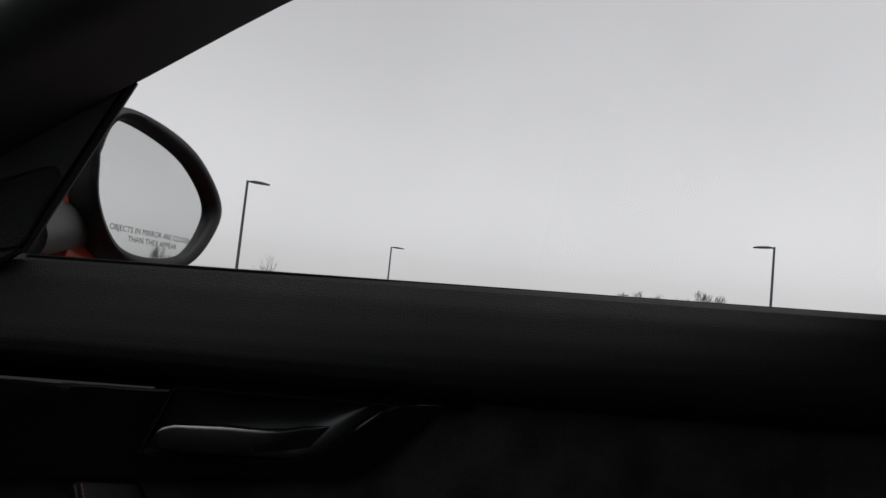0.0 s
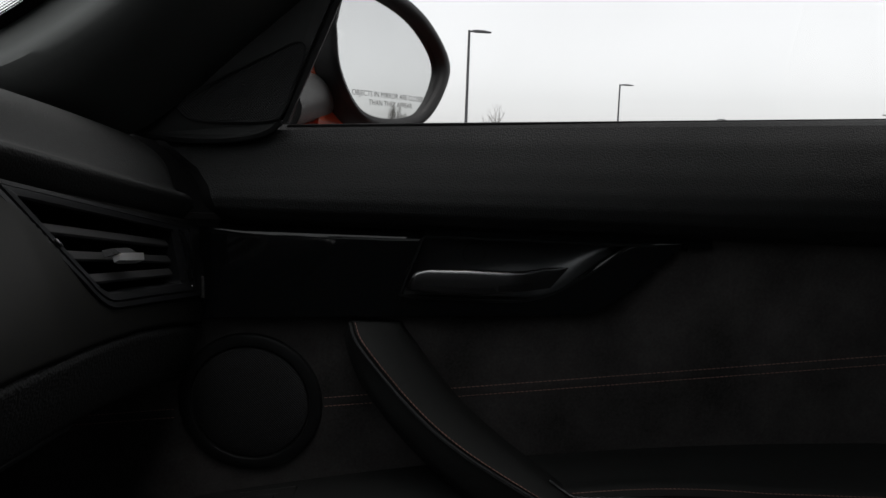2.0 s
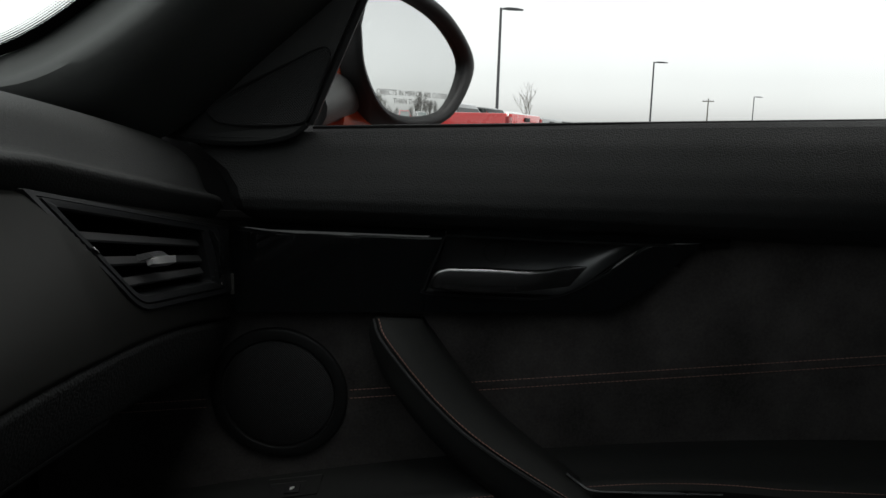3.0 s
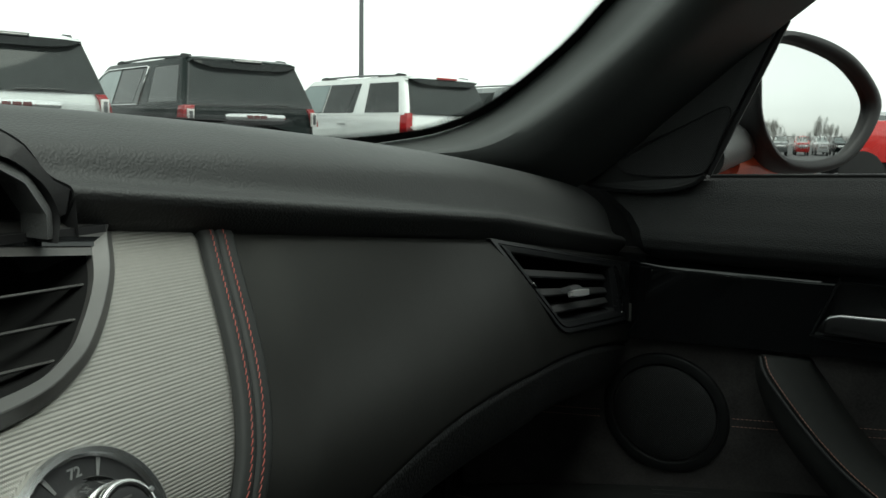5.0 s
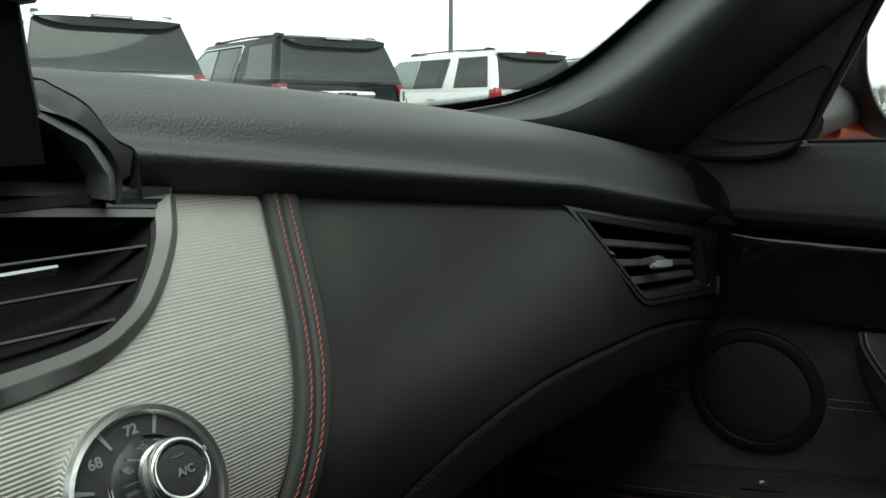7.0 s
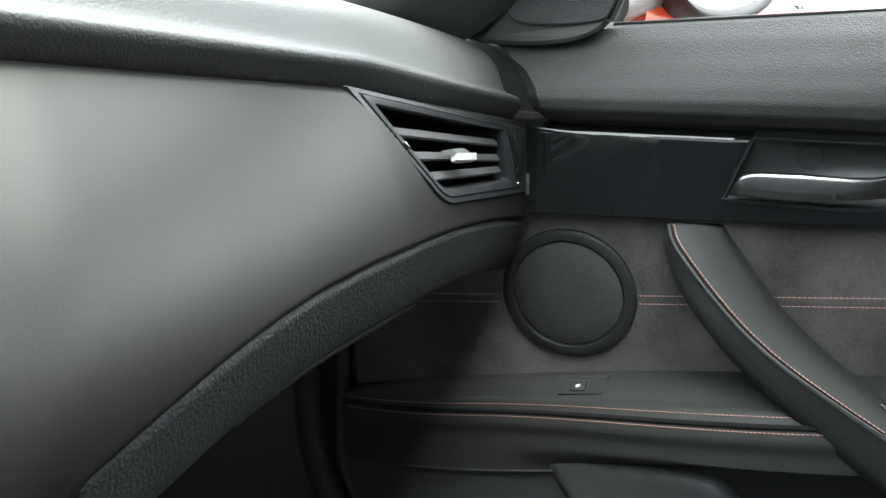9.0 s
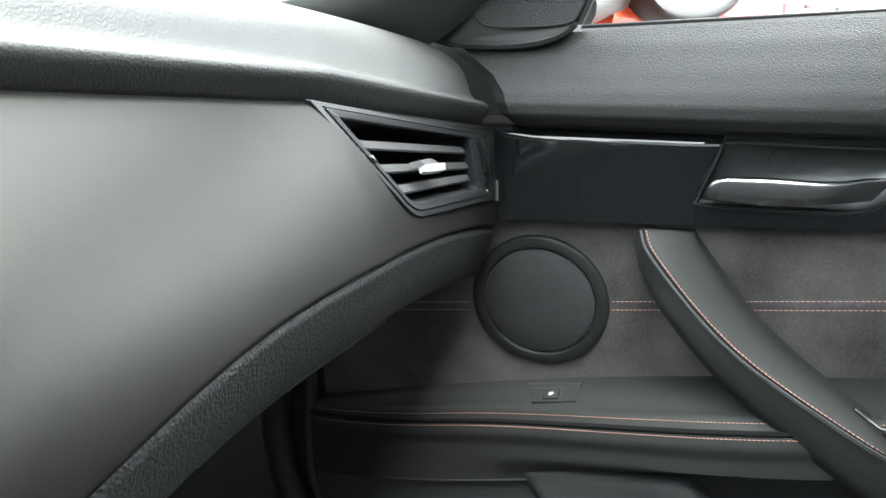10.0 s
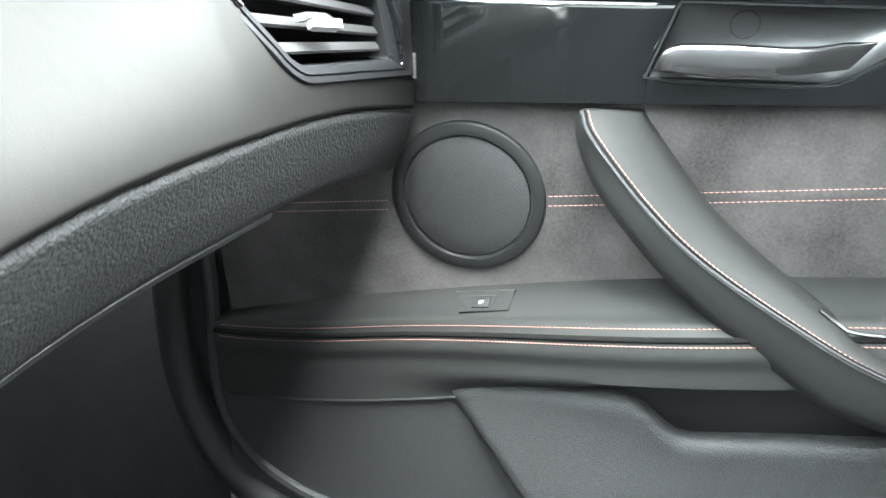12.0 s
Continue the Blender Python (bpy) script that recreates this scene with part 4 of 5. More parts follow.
for k in range(7):
    part("wheel_rib", moved(block(-0.0022, 0.0022, -0.0009, 0.0009, 0.0, 0.0022, 0.0005), dash_pose(0.6235 + 0.0085 * math.sin(math.pi * k / 6), 0.7605 + 0.0055 * k, 0.003)), M_VENT, vent)
for a, b in ((0.6415, 0.7515),):
    part("bright_dot", moved(lathe([(0.0002, 0.0012), (0.0010, 0.0009), (0.0013, 0.0)], 10), dash_pose(a, b, 0.0055)), M_SATIN, vent)
# thin chrome lines added as the highlights on the glossy crescent
for pts in ([(0.6250, 0.801), (0.6310, 0.791), (0.6345, 0.777)], [(0.6300, 0.776), (0.6335, 0.766), (0.6345, 0.757)]):
    part("highlight_arc", tube(spline([on_dash(x, z, 0.0092) for x, z in pts], 14), 0.0005, 6), M_CHROME, vent, "curved chrome line for the highlight on the vent wheel")
part("left_pin", moved(block(-0.0009, 0.0009, -0.0034, 0.0034, 0.004, 0.0062, 0.0005), dash_pose(0.4290, 0.8110, 0) @ pose(0, 0, 0, 0, 0, 42)), M_SATIN, vent, "small chrome pin")
part("end_clip", moved(block(-0.001, 0.001, -0.012, 0.008, 0.0, 0.004, 0.0005), dash_pose(0.6715, 0.748, 0.003)), M_GREY, dash)

# middle air vent (its passenger side)
CO = [(0.0795, 0.8835), (0.066, 0.866), (0.043, 0.847), (0.022, 0.836), (-0.006, 0.829), (-0.06, 0.826), (-0.16, 0.826)]
CI = [(0.0625, 0.8785), (0.052, 0.865), (0.036, 0.852), (0.022, 0.8435), (-0.002, 0.837), (-0.06, 0.8345), (-0.16, 0.8345)]
co = [Vector((p.x, 0, p.z)) for p in spline([(a, 0, b) for a, b in CO], 40)]
ci = [Vector((p.x, 0, p.z)) for p in spline([(a, 0, b) for a, b in CI], 40)]
rows = []
for o, i in zip(co, ci):
    f = lambda t, h: on_dash(o.x + (i.x - o.x) * t, o.z + (i.z - o.z) * t, h)
    rows.append([f(0, -0.003), f(0, 0.0025), f(0.04, 0.0032), f(0.34, 0.0074), f(0.40, 0.0077), f(0.92, 0.0052), f(1, 0.001)])
cv = part("middle_vent", loft(rows, closed=False), M_GREY, dash, "grey satin frame of the middle air vent", angle=24)
part("tunnel", loft([[on_dash(i.x, i.z, 0.0008), on_dash(i.x, i.z) + Vector((0, 0.05, 0.004))] for i in ci], closed=False), M_PRINTSHADE, cv)
part("top_bar", sheet(lambda u, v: on_dash(0.0795 - 0.24 * u - 0.014 * v * (1 - u), z_top(0.07 - 0.2 * u) + 0.002 - 0.0125 * v, 0.005), 20, 4, (0, 0.03, 0)), M_GREY, cv)
part("bar_gloss", sheet(lambda u, v: on_dash(0.070 - 0.22 * u, z_top(0.07 - 0.2 * u) - 0.0035 - 0.004 * v, 0.0056), 20, 2, (0, 0.004, 0)), M_PIANO, cv)
part("vent_back", sheet(lambda u, v: on_dash(0.07 - 0.23 * u, 0.888 - 0.060 * v) + Vector((0, 0.05, 0.01)), 4, 4), M_PRINTSHADE, cv)
for zz, xr in ((0.8665, 0.0525), (0.855, 0.039), (0.8435, 0.0205)):
    a, b = on_dash(xr, zz - 0.0006) + Vector((0, 0.003, 0)), on_dash(-0.16, zz + 0.003) + Vector((0, 0.003, 0))
    d = Vector((0, 0.012, -0.004))
    sl = part("slat", loft([[p + Vector((0, 0, -0.0008)), p + Vector((0, -0.001, 0)), p + Vector((0, 0, 0.0008)), p + Vector((0, 0.004, -0.001 - fall * 0.2))] for p, fall in ((a, 0.0), (a.lerp(b, 0.5), 0.003), (b, 0.007))]), M_PRINTSHADE, cv)
    part("slat_edge", tube([a + Vector((0, -0.001, 0.0004)), b + Vector((0, -0.001, 0.0004))], 0.0007, 6), M_GREY, cv)
lev = dash_pose(-0.012, 0.8595, 0.006)
part("vent_tab", moved(loft([[(x, -w, 0), (x, -w * 0.6, 0.004), (x, w * 0.6, 0.004), (x, w, 0)] for x, w in ((-0.02, 0.0012), (0.008, 0.0013), (0.0155, 0.0010))]), lev), M_SATIN, cv, "satin chrome vent lever")

# climate dial
dm = dash_pose(0.0028, 0.7891, 0.001) @ Matrix.Scale(0.865, 4)
dial = part("climate_dial", moved(lathe([(0.0375, -0.004), (0.0375, 0.003), (0.0362, 0.0052), (0.0340, 0.0048), (0.0325, 0.0022), (0.0322, -0.002)], 72), dm), M_RING, dash, "round chrome ringed temperature dial", angle=25)
part("dial_face", moved(lathe([(0.0004, 0.0012), (0.02, 0.0012), (0.0324, 0.0016)], 48), dm), M_DARK, dial, "matte black dial face")
km = dm @ pose(0.0026, 0.0034, 0, -4, -3, 0)
kt = km @ pose(0, 0, 0.0080)
part("knob", moved(lathe([(0.0192, 0.0012), (0.0192, 0.0022), (0.0185, 0.0036), (0.0168, 0.009), (0.0148, 0.018), (0.0136, 0.0236), (0.0128, 0.0252), (0.0105, 0.0252)], 64), km), M_KNOB, dial, "polished chrome turning knob", angle=30)
part("knob_base", moved(lathe([(0.0190, 0.0012), (0.0202, 0.0016), (0.0204, 0.0024), (0.0198, 0.0030), (0.0190, 0.0028)], 64), km), M_CHROME, dial, "thin chrome ring at the foot of the knob")
part("knob_ring", moved(lathe([(0.0135, 0.0160), (0.0133, 0.0178), (0.0126, 0.0187), (0.0116, 0.0188), (0.0106, 0.0182), (0.0104, 0.0165)], 64), kt), M_RING, dial, "bright ring round the button", angle=50)
part("button", moved(lathe([(0.0004, 0.0185), (0.007, 0.0184), (0.0098, 0.0180), (0.0106, 0.0170)], 48), kt), M_DARK, dial, "black air conditioning button")
part("button_text", lettering("A/C", 0.0047, kt @ pose(0.001, -0.001, 0.0190), bold=0.02), M_LEGEND, dial, smooth=False)
part("button_lamp", moved(block(-0.003, 0.003, 0.0052, 0.0062, 0.0184, 0.0188), kt), M_GREY, dial, smooth=False)
part("pointer", moved(block(-0.0010, 0.0010, 0.0118, 0.0140, 0.0172, 0.0192, 0.0003), kt @ pose(0, 0, 0, 0, 0, -70)), M_LEGEND, dial, smooth=False)
for word, ang in (("72", 90), ("68", 135), ("64", 178)):
    q = radians(ang)
    part("number", lettering(word, 0.0062, dm @ pose(0.0270 * math.cos(q), 0.0270 * math.sin(q), 0.0018), bold=0.025), M_LEGEND, dial, smooth=False)
for ang, mat in ((67, M_LEGEND), (116, M_LEGEND), (160, M_LEGEND), (213, M_BLUE), (-32, M_REDP)):
    q = dm @ pose(0, 0, 0, 0, 0, ang)
    wide = 0.0006 if mat == M_LEGEND else 0.0012
    part("tick", moved(prism([(0.0322, wide * 1.7), (0.0322, -wide * 1.7), (0.0245, -wide), (0.0245, wide)], lambda a, b, d: Vector((a, b, 0.0018 + d)), 0.0003), q), mat, dial, smooth=False)
for k in range(3):
    part("heat_mark", moved(tube([(0.0022 * (k - 1) + 0.0005 * math.sin(j * 1.6), -0.029 + 0.0012 * j, 0.0020) for j in range(6)], 0.0004, 4), dm @ pose(0, 0, 0, 0, 0, 7)), M_LEGEND, dial)

# ---- pop-up screen and its recess ----
screen = thing("display_screen", "black pop-up display screen raised from the dashboard", "screen", (-0.03, 0.66, 0.90))
T = Matrix.Translation((0.03, -0.66, -0.90))
part("case", moved(loft([[(x, 0.574, z), (x + 0.001, 0.578, z), (x + 0.001, 0.598, z), (-0.18, 0.598, z), (-0.18, 0.574, z)] for x, z in ((0.0095, 0.905), (0.0078, 0.926), (0.0038, 0.964), (0.0035, 0.970))]), T), M_PIANO, screen, "gloss black screen housing", smooth=False)
part("lid", moved(loft([[(0.0085 + d, 0.566 - d, z), (0.0125 + d, 0.572, z), (0.0125 + d, 0.600, z), (0.0085 + d, 0.606 + d, z), (-0.18, 0.606 + d, z), (-0.18, 0.566 - d, z)] for z, d in ((0.9655, -0.003), (0.9685, -0.0004), (0.973, 0.0), (0.979, -0.0006), (0.982, -0.004))]), T), M_HARD, screen, "grained black cap on the screen", angle=30)
part("edge", moved(tube([(0.0086, 0.5738, 0.924), (0.0060, 0.5738, 0.944), (0.0040, 0.5738, 0.966)], 0.0006, 5), T), M_GREY, screen, "thin pale edge line")
RIM = [(-0.060, 0.600, 0.9405), (0.008, 0.5835, 0.9275), (0.012, 0.5825, 0.9262), (0.0305, 0.580, 0.9150), (0.0325, 0.5795, 0.9130), (0.0392, 0.5775, 0.9005), (0.0397, 0.577, 0.8985), (0.0388, 0.5755, 0.888)]
rim_rows = []
for k, p in enumerate(RIM):
    p = Vector(p)
    d = (Vector(RIM[min(k + 1, 7)]) - Vector(RIM[max(k - 1, 0)])).normalized()
    n = Vector((-d.z, 0, d.x))
    n = -n if n.x < 0 else n
    back = Vector((0, 0.016, 0))
    rim_rows.append([p - n * 0.0034 + back, p - n * 0.0034 + Vector((0, 0.001, 0)), p - n * 0.0028 - Vector((0, 0.0012, 0)), p + n * 0.0028 + Vector((0, 0.0030, 0)), p + n * 0.0034 + Vector((0, 0.0042, 0)), p + n * 0.0050 + Vector((0, 0.018, 0))])
# rim greyer than its black plastic, to paint in the light it catches
rec = part("screen_recess", loft(rim_rows), M_LITGREY, dash, "moulded black surround of the screen recess, greyed as if lit", angle=22)
hollow = []
for r, v in zip(rim_rows, (0.78, 0.71, 0.69, 0.64, 0.60, 0.52, 0.46, 0.30)):
    far = Vector(top_pad(0.0, v))
    hollow.append([r[4], r[5] + Vector((0, 0.004, 0)), r[5].lerp(far, 0.45) + Vector((0, 0.006, -0.001)), far + Vector((-0.001, 0, -0.0005)), far + Vector((0.004, 0.004, -0.006))])
# matte black in place of pad vinyl paints in the shade of the hollow
part("recess_fillet", loft(hollow, closed=False), M_DARK, rec, "hollow round the recess, blackened for its shade")
part("recess_wall", loft([[Vector(p) + Vector((0.002, 0, 0)), Vector(p) + Vector((-0.004, 0.10, 0.0))] for p in spline([(-0.05, 0.605, 0.934), (0.011, 0.583, 0.926), (0.034, 0.580, 0.914), (0.0415, 0.577, 0.899), (0.0385, 0.574, 0.886)], 24)], closed=False), M_DARK, rec)
part("recess_floor", sheet(lambda u, v: (0.075 - 0.25 * u, 0.588 + 0.10 * v, 0.890 + 0.004 * v), 4, 4, (0, 0, -0.004)), M_DARK, rec)
part("recess_face", sheet(lambda u, v: (0.036 - 0.2 * u, 0.606 + 0.02 * v, 0.888 + 0.03 * v), 4, 4, (0, 0.004, 0)), M_HARD, rec)

# ---- wing mirror ----
mc = Vector((0.86, 0.36, 0.98))
ma = radians(214)
mn, mu = Vector((math.sin(ma), math.cos(ma), 0.0)), Vector((-math.cos(ma), math.sin(ma), 0.0))
mirror = thing("wing_mirror", "oval wing mirror in black and orange-red housing", "wing mirror", mc)
MF = frame_at((0, 0, 0), mu, (0, 0, 1))
OUT = [(-0.095, 0.020), (-0.087, -0.023), (-0.057, -0.060), (-0.010, -0.0705), (0.050, -0.060), (0.087, -0.022), (0.0895, 0.008), (0.047, 0.041), (-0.010, 0.0585), (-0.060, 0.064), (-0.084, 0.05)]
oval = [Vector((p.x, p.y, 0)) for p in spline([(a, b, 0) for a, b in [*OUT, OUT[0]]], 66)][:-1]


def grown(k, z, dx=0.0, dy=0.0, extra=0.0):
    out = []
    for p in oval:
        d = p.normalized()
        out.append((p.x * k + d.x * extra + dx, p.y * k + d.y * extra + dy, z))
    return out


def bulge(x, y):
    """The slightly convex mirror glass, tipped a little upwards."""
    return 0.0022 - (x * x + y * y) / (2 * 1.4) - 0.041 * y


glass_rings = [[(p.x * k / 14, p.y * k / 14, bulge(p.x * k / 14, p.y * k / 14)) for p in oval] for k in range(14, 0, -1)] + [[(0.0005 * p.x, 0.0005 * p.y, bulge(0, 0)) for p in oval]]
part("glass", moved(loft(glass_rings, caps=False), MF), M_MIRROR, mirror, "convex mirror glass with printed warning", angle=80)
part("rim", moved(loft([grown(1, -0.004, extra=-0.002), grown(1, 0.004, extra=-0.0015), grown(1, 0.0085, extra=0.001), grown(1, 0.0105, 0.001, 0, 0.006), grown(1, 0.0085, 0.003, 0, 0.011), grown(1, 0.003, 0.004, 0, 0.0135), grown(1, -0.008, 0.005, 0, 0.0155), grown(1, -0.02, 0.005, 0, 0.017)], caps=False), MF), M_SURROUND, mirror, "black plastic mirror rim", angle=50)
part("shell", moved(loft([grown(1, -0.018, 0.005, 0, 0.0185), grown(1, -0.045, 0.006, 0, 0.015), grown(0.85, -0.075, 0.008), grown(0.55, -0.098, 0.010), grown(0.1, -0.108, 0.010)]), MF), M_RED, mirror, "orange-red painted mirror shell", angle=60)
words = join(lettering("OBJECTS IN MIRROR ARE CLOSER", 0.0084, pose(-0.0005, -0.0440, 0, 0, 0, 0.4), 0.00002), lettering("THAN THEY APPEAR", 0.0084, pose(0.0015, -0.0530, 0, 0, 0, 0.4), 0.00002))
part("warning_text", moved(([(v[0], v[1], v[2] + bulge(v[0], v[1]) + 0.00004) for v in words[0]], words[1]), MF), M_PRINT, mirror, "etched warning lettering", smooth=False)
# the foot's grey holds the daylight that falls on it
part("foot", moved(tube([Vector((0.735, 0.455, 0.915)) - mc, Vector((0.775, 0.445, 0.925)) - mc, Vector((0.81, 0.435, 0.93)) - mc, Vector((0.84, 0.43, 0.93)) - mc], [0.024, 0.026, 0.026, 0.020], 16), Matrix()), M_LITGREY, mirror, "grained mirror foot, greyed for the daylight on it")
part("foot_cover", moved(tube([Vector((0.79, 0.44, 0.905)) - mc, Vector((0.84, 0.425, 0.905)) - mc, Vector((0.90, 0.40, 0.91)) - mc], [0.016, 0.024, 0.02], 14), Matrix()), M_RED, mirror, "orange-red foot cover")


# ---- the car park outside ----
M_ASPHALT = material("damp_asphalt", (0.055, 0.056, 0.058), 0.75, bumps=(("noise", 90, 0.006), ("noise", 12, 0.01)), vary=0.3, scale=0.4)
M_SILVER = material("pale_silver_car_paint", (0.60, 0.62, 0.61), 0.30, metal=0.2, coat=1.0, vary=0.03, scale=2)
M_WHITECAR = material("white_car_paint", (0.60, 0.61, 0.605), 0.30, coat=1.0, vary=0.03, scale=2)
M_BLACKCAR = material("black_green_car_paint", (0.006, 0.010, 0.0095), 0.12, spec=0.11, coat=0.0, vary=0.06, scale=2)
M_GREYCAR = material("grey_car_paint", (0.20, 0.21, 0.21), 0.30, metal=0.3, coat=1.0, vary=0.04, scale=2)
M_REDCAR = material("bright_red_car_paint", (0.55, 0.02, 0.018), 0.28, coat=1.0, vary=0.05, scale=2)
M_GREENCAR = material("green_car_paint", (0.03, 0.16, 0.07), 0.28, coat=1.0, vary=0.05, scale=2)
M_CARGLASS = material("dark_privacy_glass", (0.016, 0.019, 0.0185), 0.05, spec=0.32, vary=0.15, scale=3)
M_PALEGLASS = material("pale_front_glass", (0.16, 0.20, 0.20), 0.05, spec=0.6, vary=0.1, scale=3)
M_LAMPRED = material("red_tail_lamp", (0.23, 0.006, 0.008), 0.15, spec=0.3, coat=0.2, vary=0.15, scale=14)
M_LAMPDARK = material("dark_red_lamp", (0.10, 0.012, 0.012), 0.2, spec=0.3, vary=0.15, scale=14)
M_LIPSHADE = material("shaded_spoiler_gloss", (0.006, 0.0075, 0.0075), 0.12, spec=0.22, vary=0.15, scale=6)
M_LAMPCLEAR = material("clear_lamp", (0.62, 0.60, 0.58), 0.2, coat=1.0, vary=0.1, scale=14)
M_TYRE = material("tyre_rubber", (0.018, 0.018, 0.018), 0.8, vary=0.2, bumps=(("noise", 60, 0.002),))
M_ALLOY = material("wheel_alloy", (0.55, 0.55, 0.56), 0.3, metal=0.9, vary=0.08)
M_STEEL = material("grey_painted_steel", (0.09, 0.09, 0.095), 0.5, metal=0.3, vary=0.15, scale=2)
# bark lightened to paint haze into the distant woods
M_HAZEBARK = material("hazy_grey_bark", (0.24, 0.23, 0.21), 0.9, vary=0.3, scale=0.3)
M_BARK = material("grey_bark", (0.13, 0.118, 0.10), 0.9, vary=0.3, scale=3)

ground = structure("ground", sheet(lambda u, v: (-700 + 1400 * u, -700 + 1400 * v, 0), 20, 20, (0, 0, -0.3)), M_ASPHALT, "damp grey asphalt of a car park", "ground")


def wheel_parts(car, x, y, r):
    side = 1 if x > 0 else -1
    m = Matrix.Translation((x, y, r)) @ pose(0, 0, 0, 0, 90 * side, 0)
    w = part("wheel", moved(lathe([(r * 0.62, -0.12), (r * 0.97, -0.12), (r, -0.08), (r, 0.08), (r * 0.97, 0.12), (r * 0.64, 0.12)], 28), m), M_TYRE, car)
    spokes = [lathe([(r * 0.63, 0.06), (r * 0.63, 0.115), (r * 0.55, 0.115), (r * 0.55, 0.06)], 28), lathe([(0.001, 0.10), (r * 0.16, 0.10), (r * 0.18, 0.05)], 16)]
    for k in range(6):
        spokes.append(moved(block(r * 0.12, r * 0.6, -0.035, 0.035, 0.06, 0.10, 0.01), pose(0, 0, 0, 0, 0, 60 * k)))
    part("rim", moved(join(*spokes, lathe([(0.001, 0.03), (r * 0.6, 0.03)], 20)), m), M_ALLOY, w)


def rounded_ring(hw, y0, y1, z, c):
    """A car's outline at one height, with rounded corners."""
    pts = []
    for cx, cy, a0 in ((hw - c, y1 - c, 0), (-hw + c, y1 - c, 90), (-hw + c, y0 + c, 180), (hw - c, y0 + c, 270)):
        for k in range(5):
            a = radians(a0 + 22.5 * k)
            pts.append((cx + c * math.cos(a), cy + c * math.sin(a), z))
    return pts


def suv(paint, label, m, lamps="tall", bar=True, group="parked sport utility vehicles", rails=True, roof_lamp=M_LAMPCLEAR):
    """A large square-backed estate: origin on the ground under the middle of its tailgate, y to its front."""
    car = thing("parked_suv", label, "suv", group=group)
    car.matrix_basis = m
    L = 5.15
    part("body", loft([rounded_ring(0.93, 0.10, L - 0.15, 0.34, 0.15), rounded_ring(0.99, 0.03, L - 0.03, 0.50, 0.2), rounded_ring(1.01, 0.0, L, 0.75, 0.22), rounded_ring(1.005, 0.01, L - 0.03, 1.02, 0.22), rounded_ring(0.98, 0.03, L - 0.08, 1.16, 0.2), rounded_ring(0.955, 0.05, L - 0.35, 1.235, 0.2)]), paint, car, angle=35)

    def hw(h):
        return 0.965 - 0.165 * h

    def ry(h):
        return 0.045 + 0.26 * h**1.15

    def fy(h):
        return 4.0 - 1.05 * h

    def zz(h):
        return 1.22 + 0.60 * h

    part("cabin", loft([rounded_ring(hw(h), ry(h), fy(h), zz(h), 0.12) for h in (0, 0.3, 0.6, 0.85, 1.0)]), paint, car, angle=35)
    part("roof", loft([rounded_ring(0.80, 0.27, 2.98, 1.80, 0.14), rounded_ring(0.79, 0.25, 2.95, 1.83, 0.14), rounded_ring(0.70, 0.33, 2.85, 1.858, 0.14), rounded_ring(0.45, 0.6, 2.5, 1.868, 0.14)]), paint, car, angle=40)
    part("spoiler", loft([[(x, 0.30, 1.790), (x, 0.190 + e, 1.800 - e * 0.3), (x, 0.176 + e, 1.810 - e * 0.4), (x, 0.190 + e, 1.832 - e * 0.6), (x, 0.42, 1.854 - e * 0.5), (x, 0.40, 1.79)] for x, e in ((-0.785, 0.10), (-0.75, 0.035), (-0.6, 0.012), (0, 0.0), (0.6, 0.012), (0.75, 0.035), (0.785, 0.10))]), paint, car)
    # black on this lip paints in the shaded underside of the spoiler
    lip = []
    for k in range(-10, 11):
        drop = 0.012 + 0.095 * (1 - abs(k / 10) ** 5) * (1 - 0.12 * (k / 10) ** 2)
        y = 0.186 + 0.05 * abs(k / 10) ** 6
        lip.append([(0.0765 * k, y, 1.806), (0.0765 * k, y - 0.012 - 0.2 * drop, 1.806 - drop * 0.92), (0.0765 * k, y - 0.006 - 0.2 * drop, 1.806 - drop), (0.0765 * k, y + 0.05, 1.800 - drop), (0.0765 * k, 0.31, 1.806)])
    part("spoiler_lip", loft(lip), M_LIPSHADE, car, "glossy black lip over the tailgate glass, as shade under the spoiler", angle=30)
    lamp = part("brake_lamp", block(-0.215, 0.215, 0.158, 0.20, 1.808, 1.838, 0.004), roof_lamp if roof_lamp == M_LAMPRED else M_STEEL, car)
    if roof_lamp != M_LAMPRED:
        part("lens", join(block(-0.205, 0.205, 0.154, 0.17, 1.828, 1.834, 0.002), block(-0.19, 0.19, 0.154, 0.17, 1.812, 1.821, 0.002)), roof_lamp, lamp)

    def back_pane(u, v, grow=0.0):
        h = 0.03 - grow + (0.90 + grow) * v
        w = hw(h) - (0.085 if lamps == "tall" else 0.05) + grow
        return -w + 2 * w * u, ry(h) - 0.012 - 0.02 * math.sin(math.pi * u), zz(h)

    part("glass_seal", moved(sheet(lambda u, v: back_pane(u, v, 0.016), 8, 8, (0, 0.02, 0)), Matrix.Translation((0, 0.004, 0))), M_RUBBER, car)
    part("rear_glass", sheet(back_pane, 8, 8, (0, 0.02, 0)), M_CARGLASS, car, "dark tinted tailgate glass")
    tall = lamps == "tall"
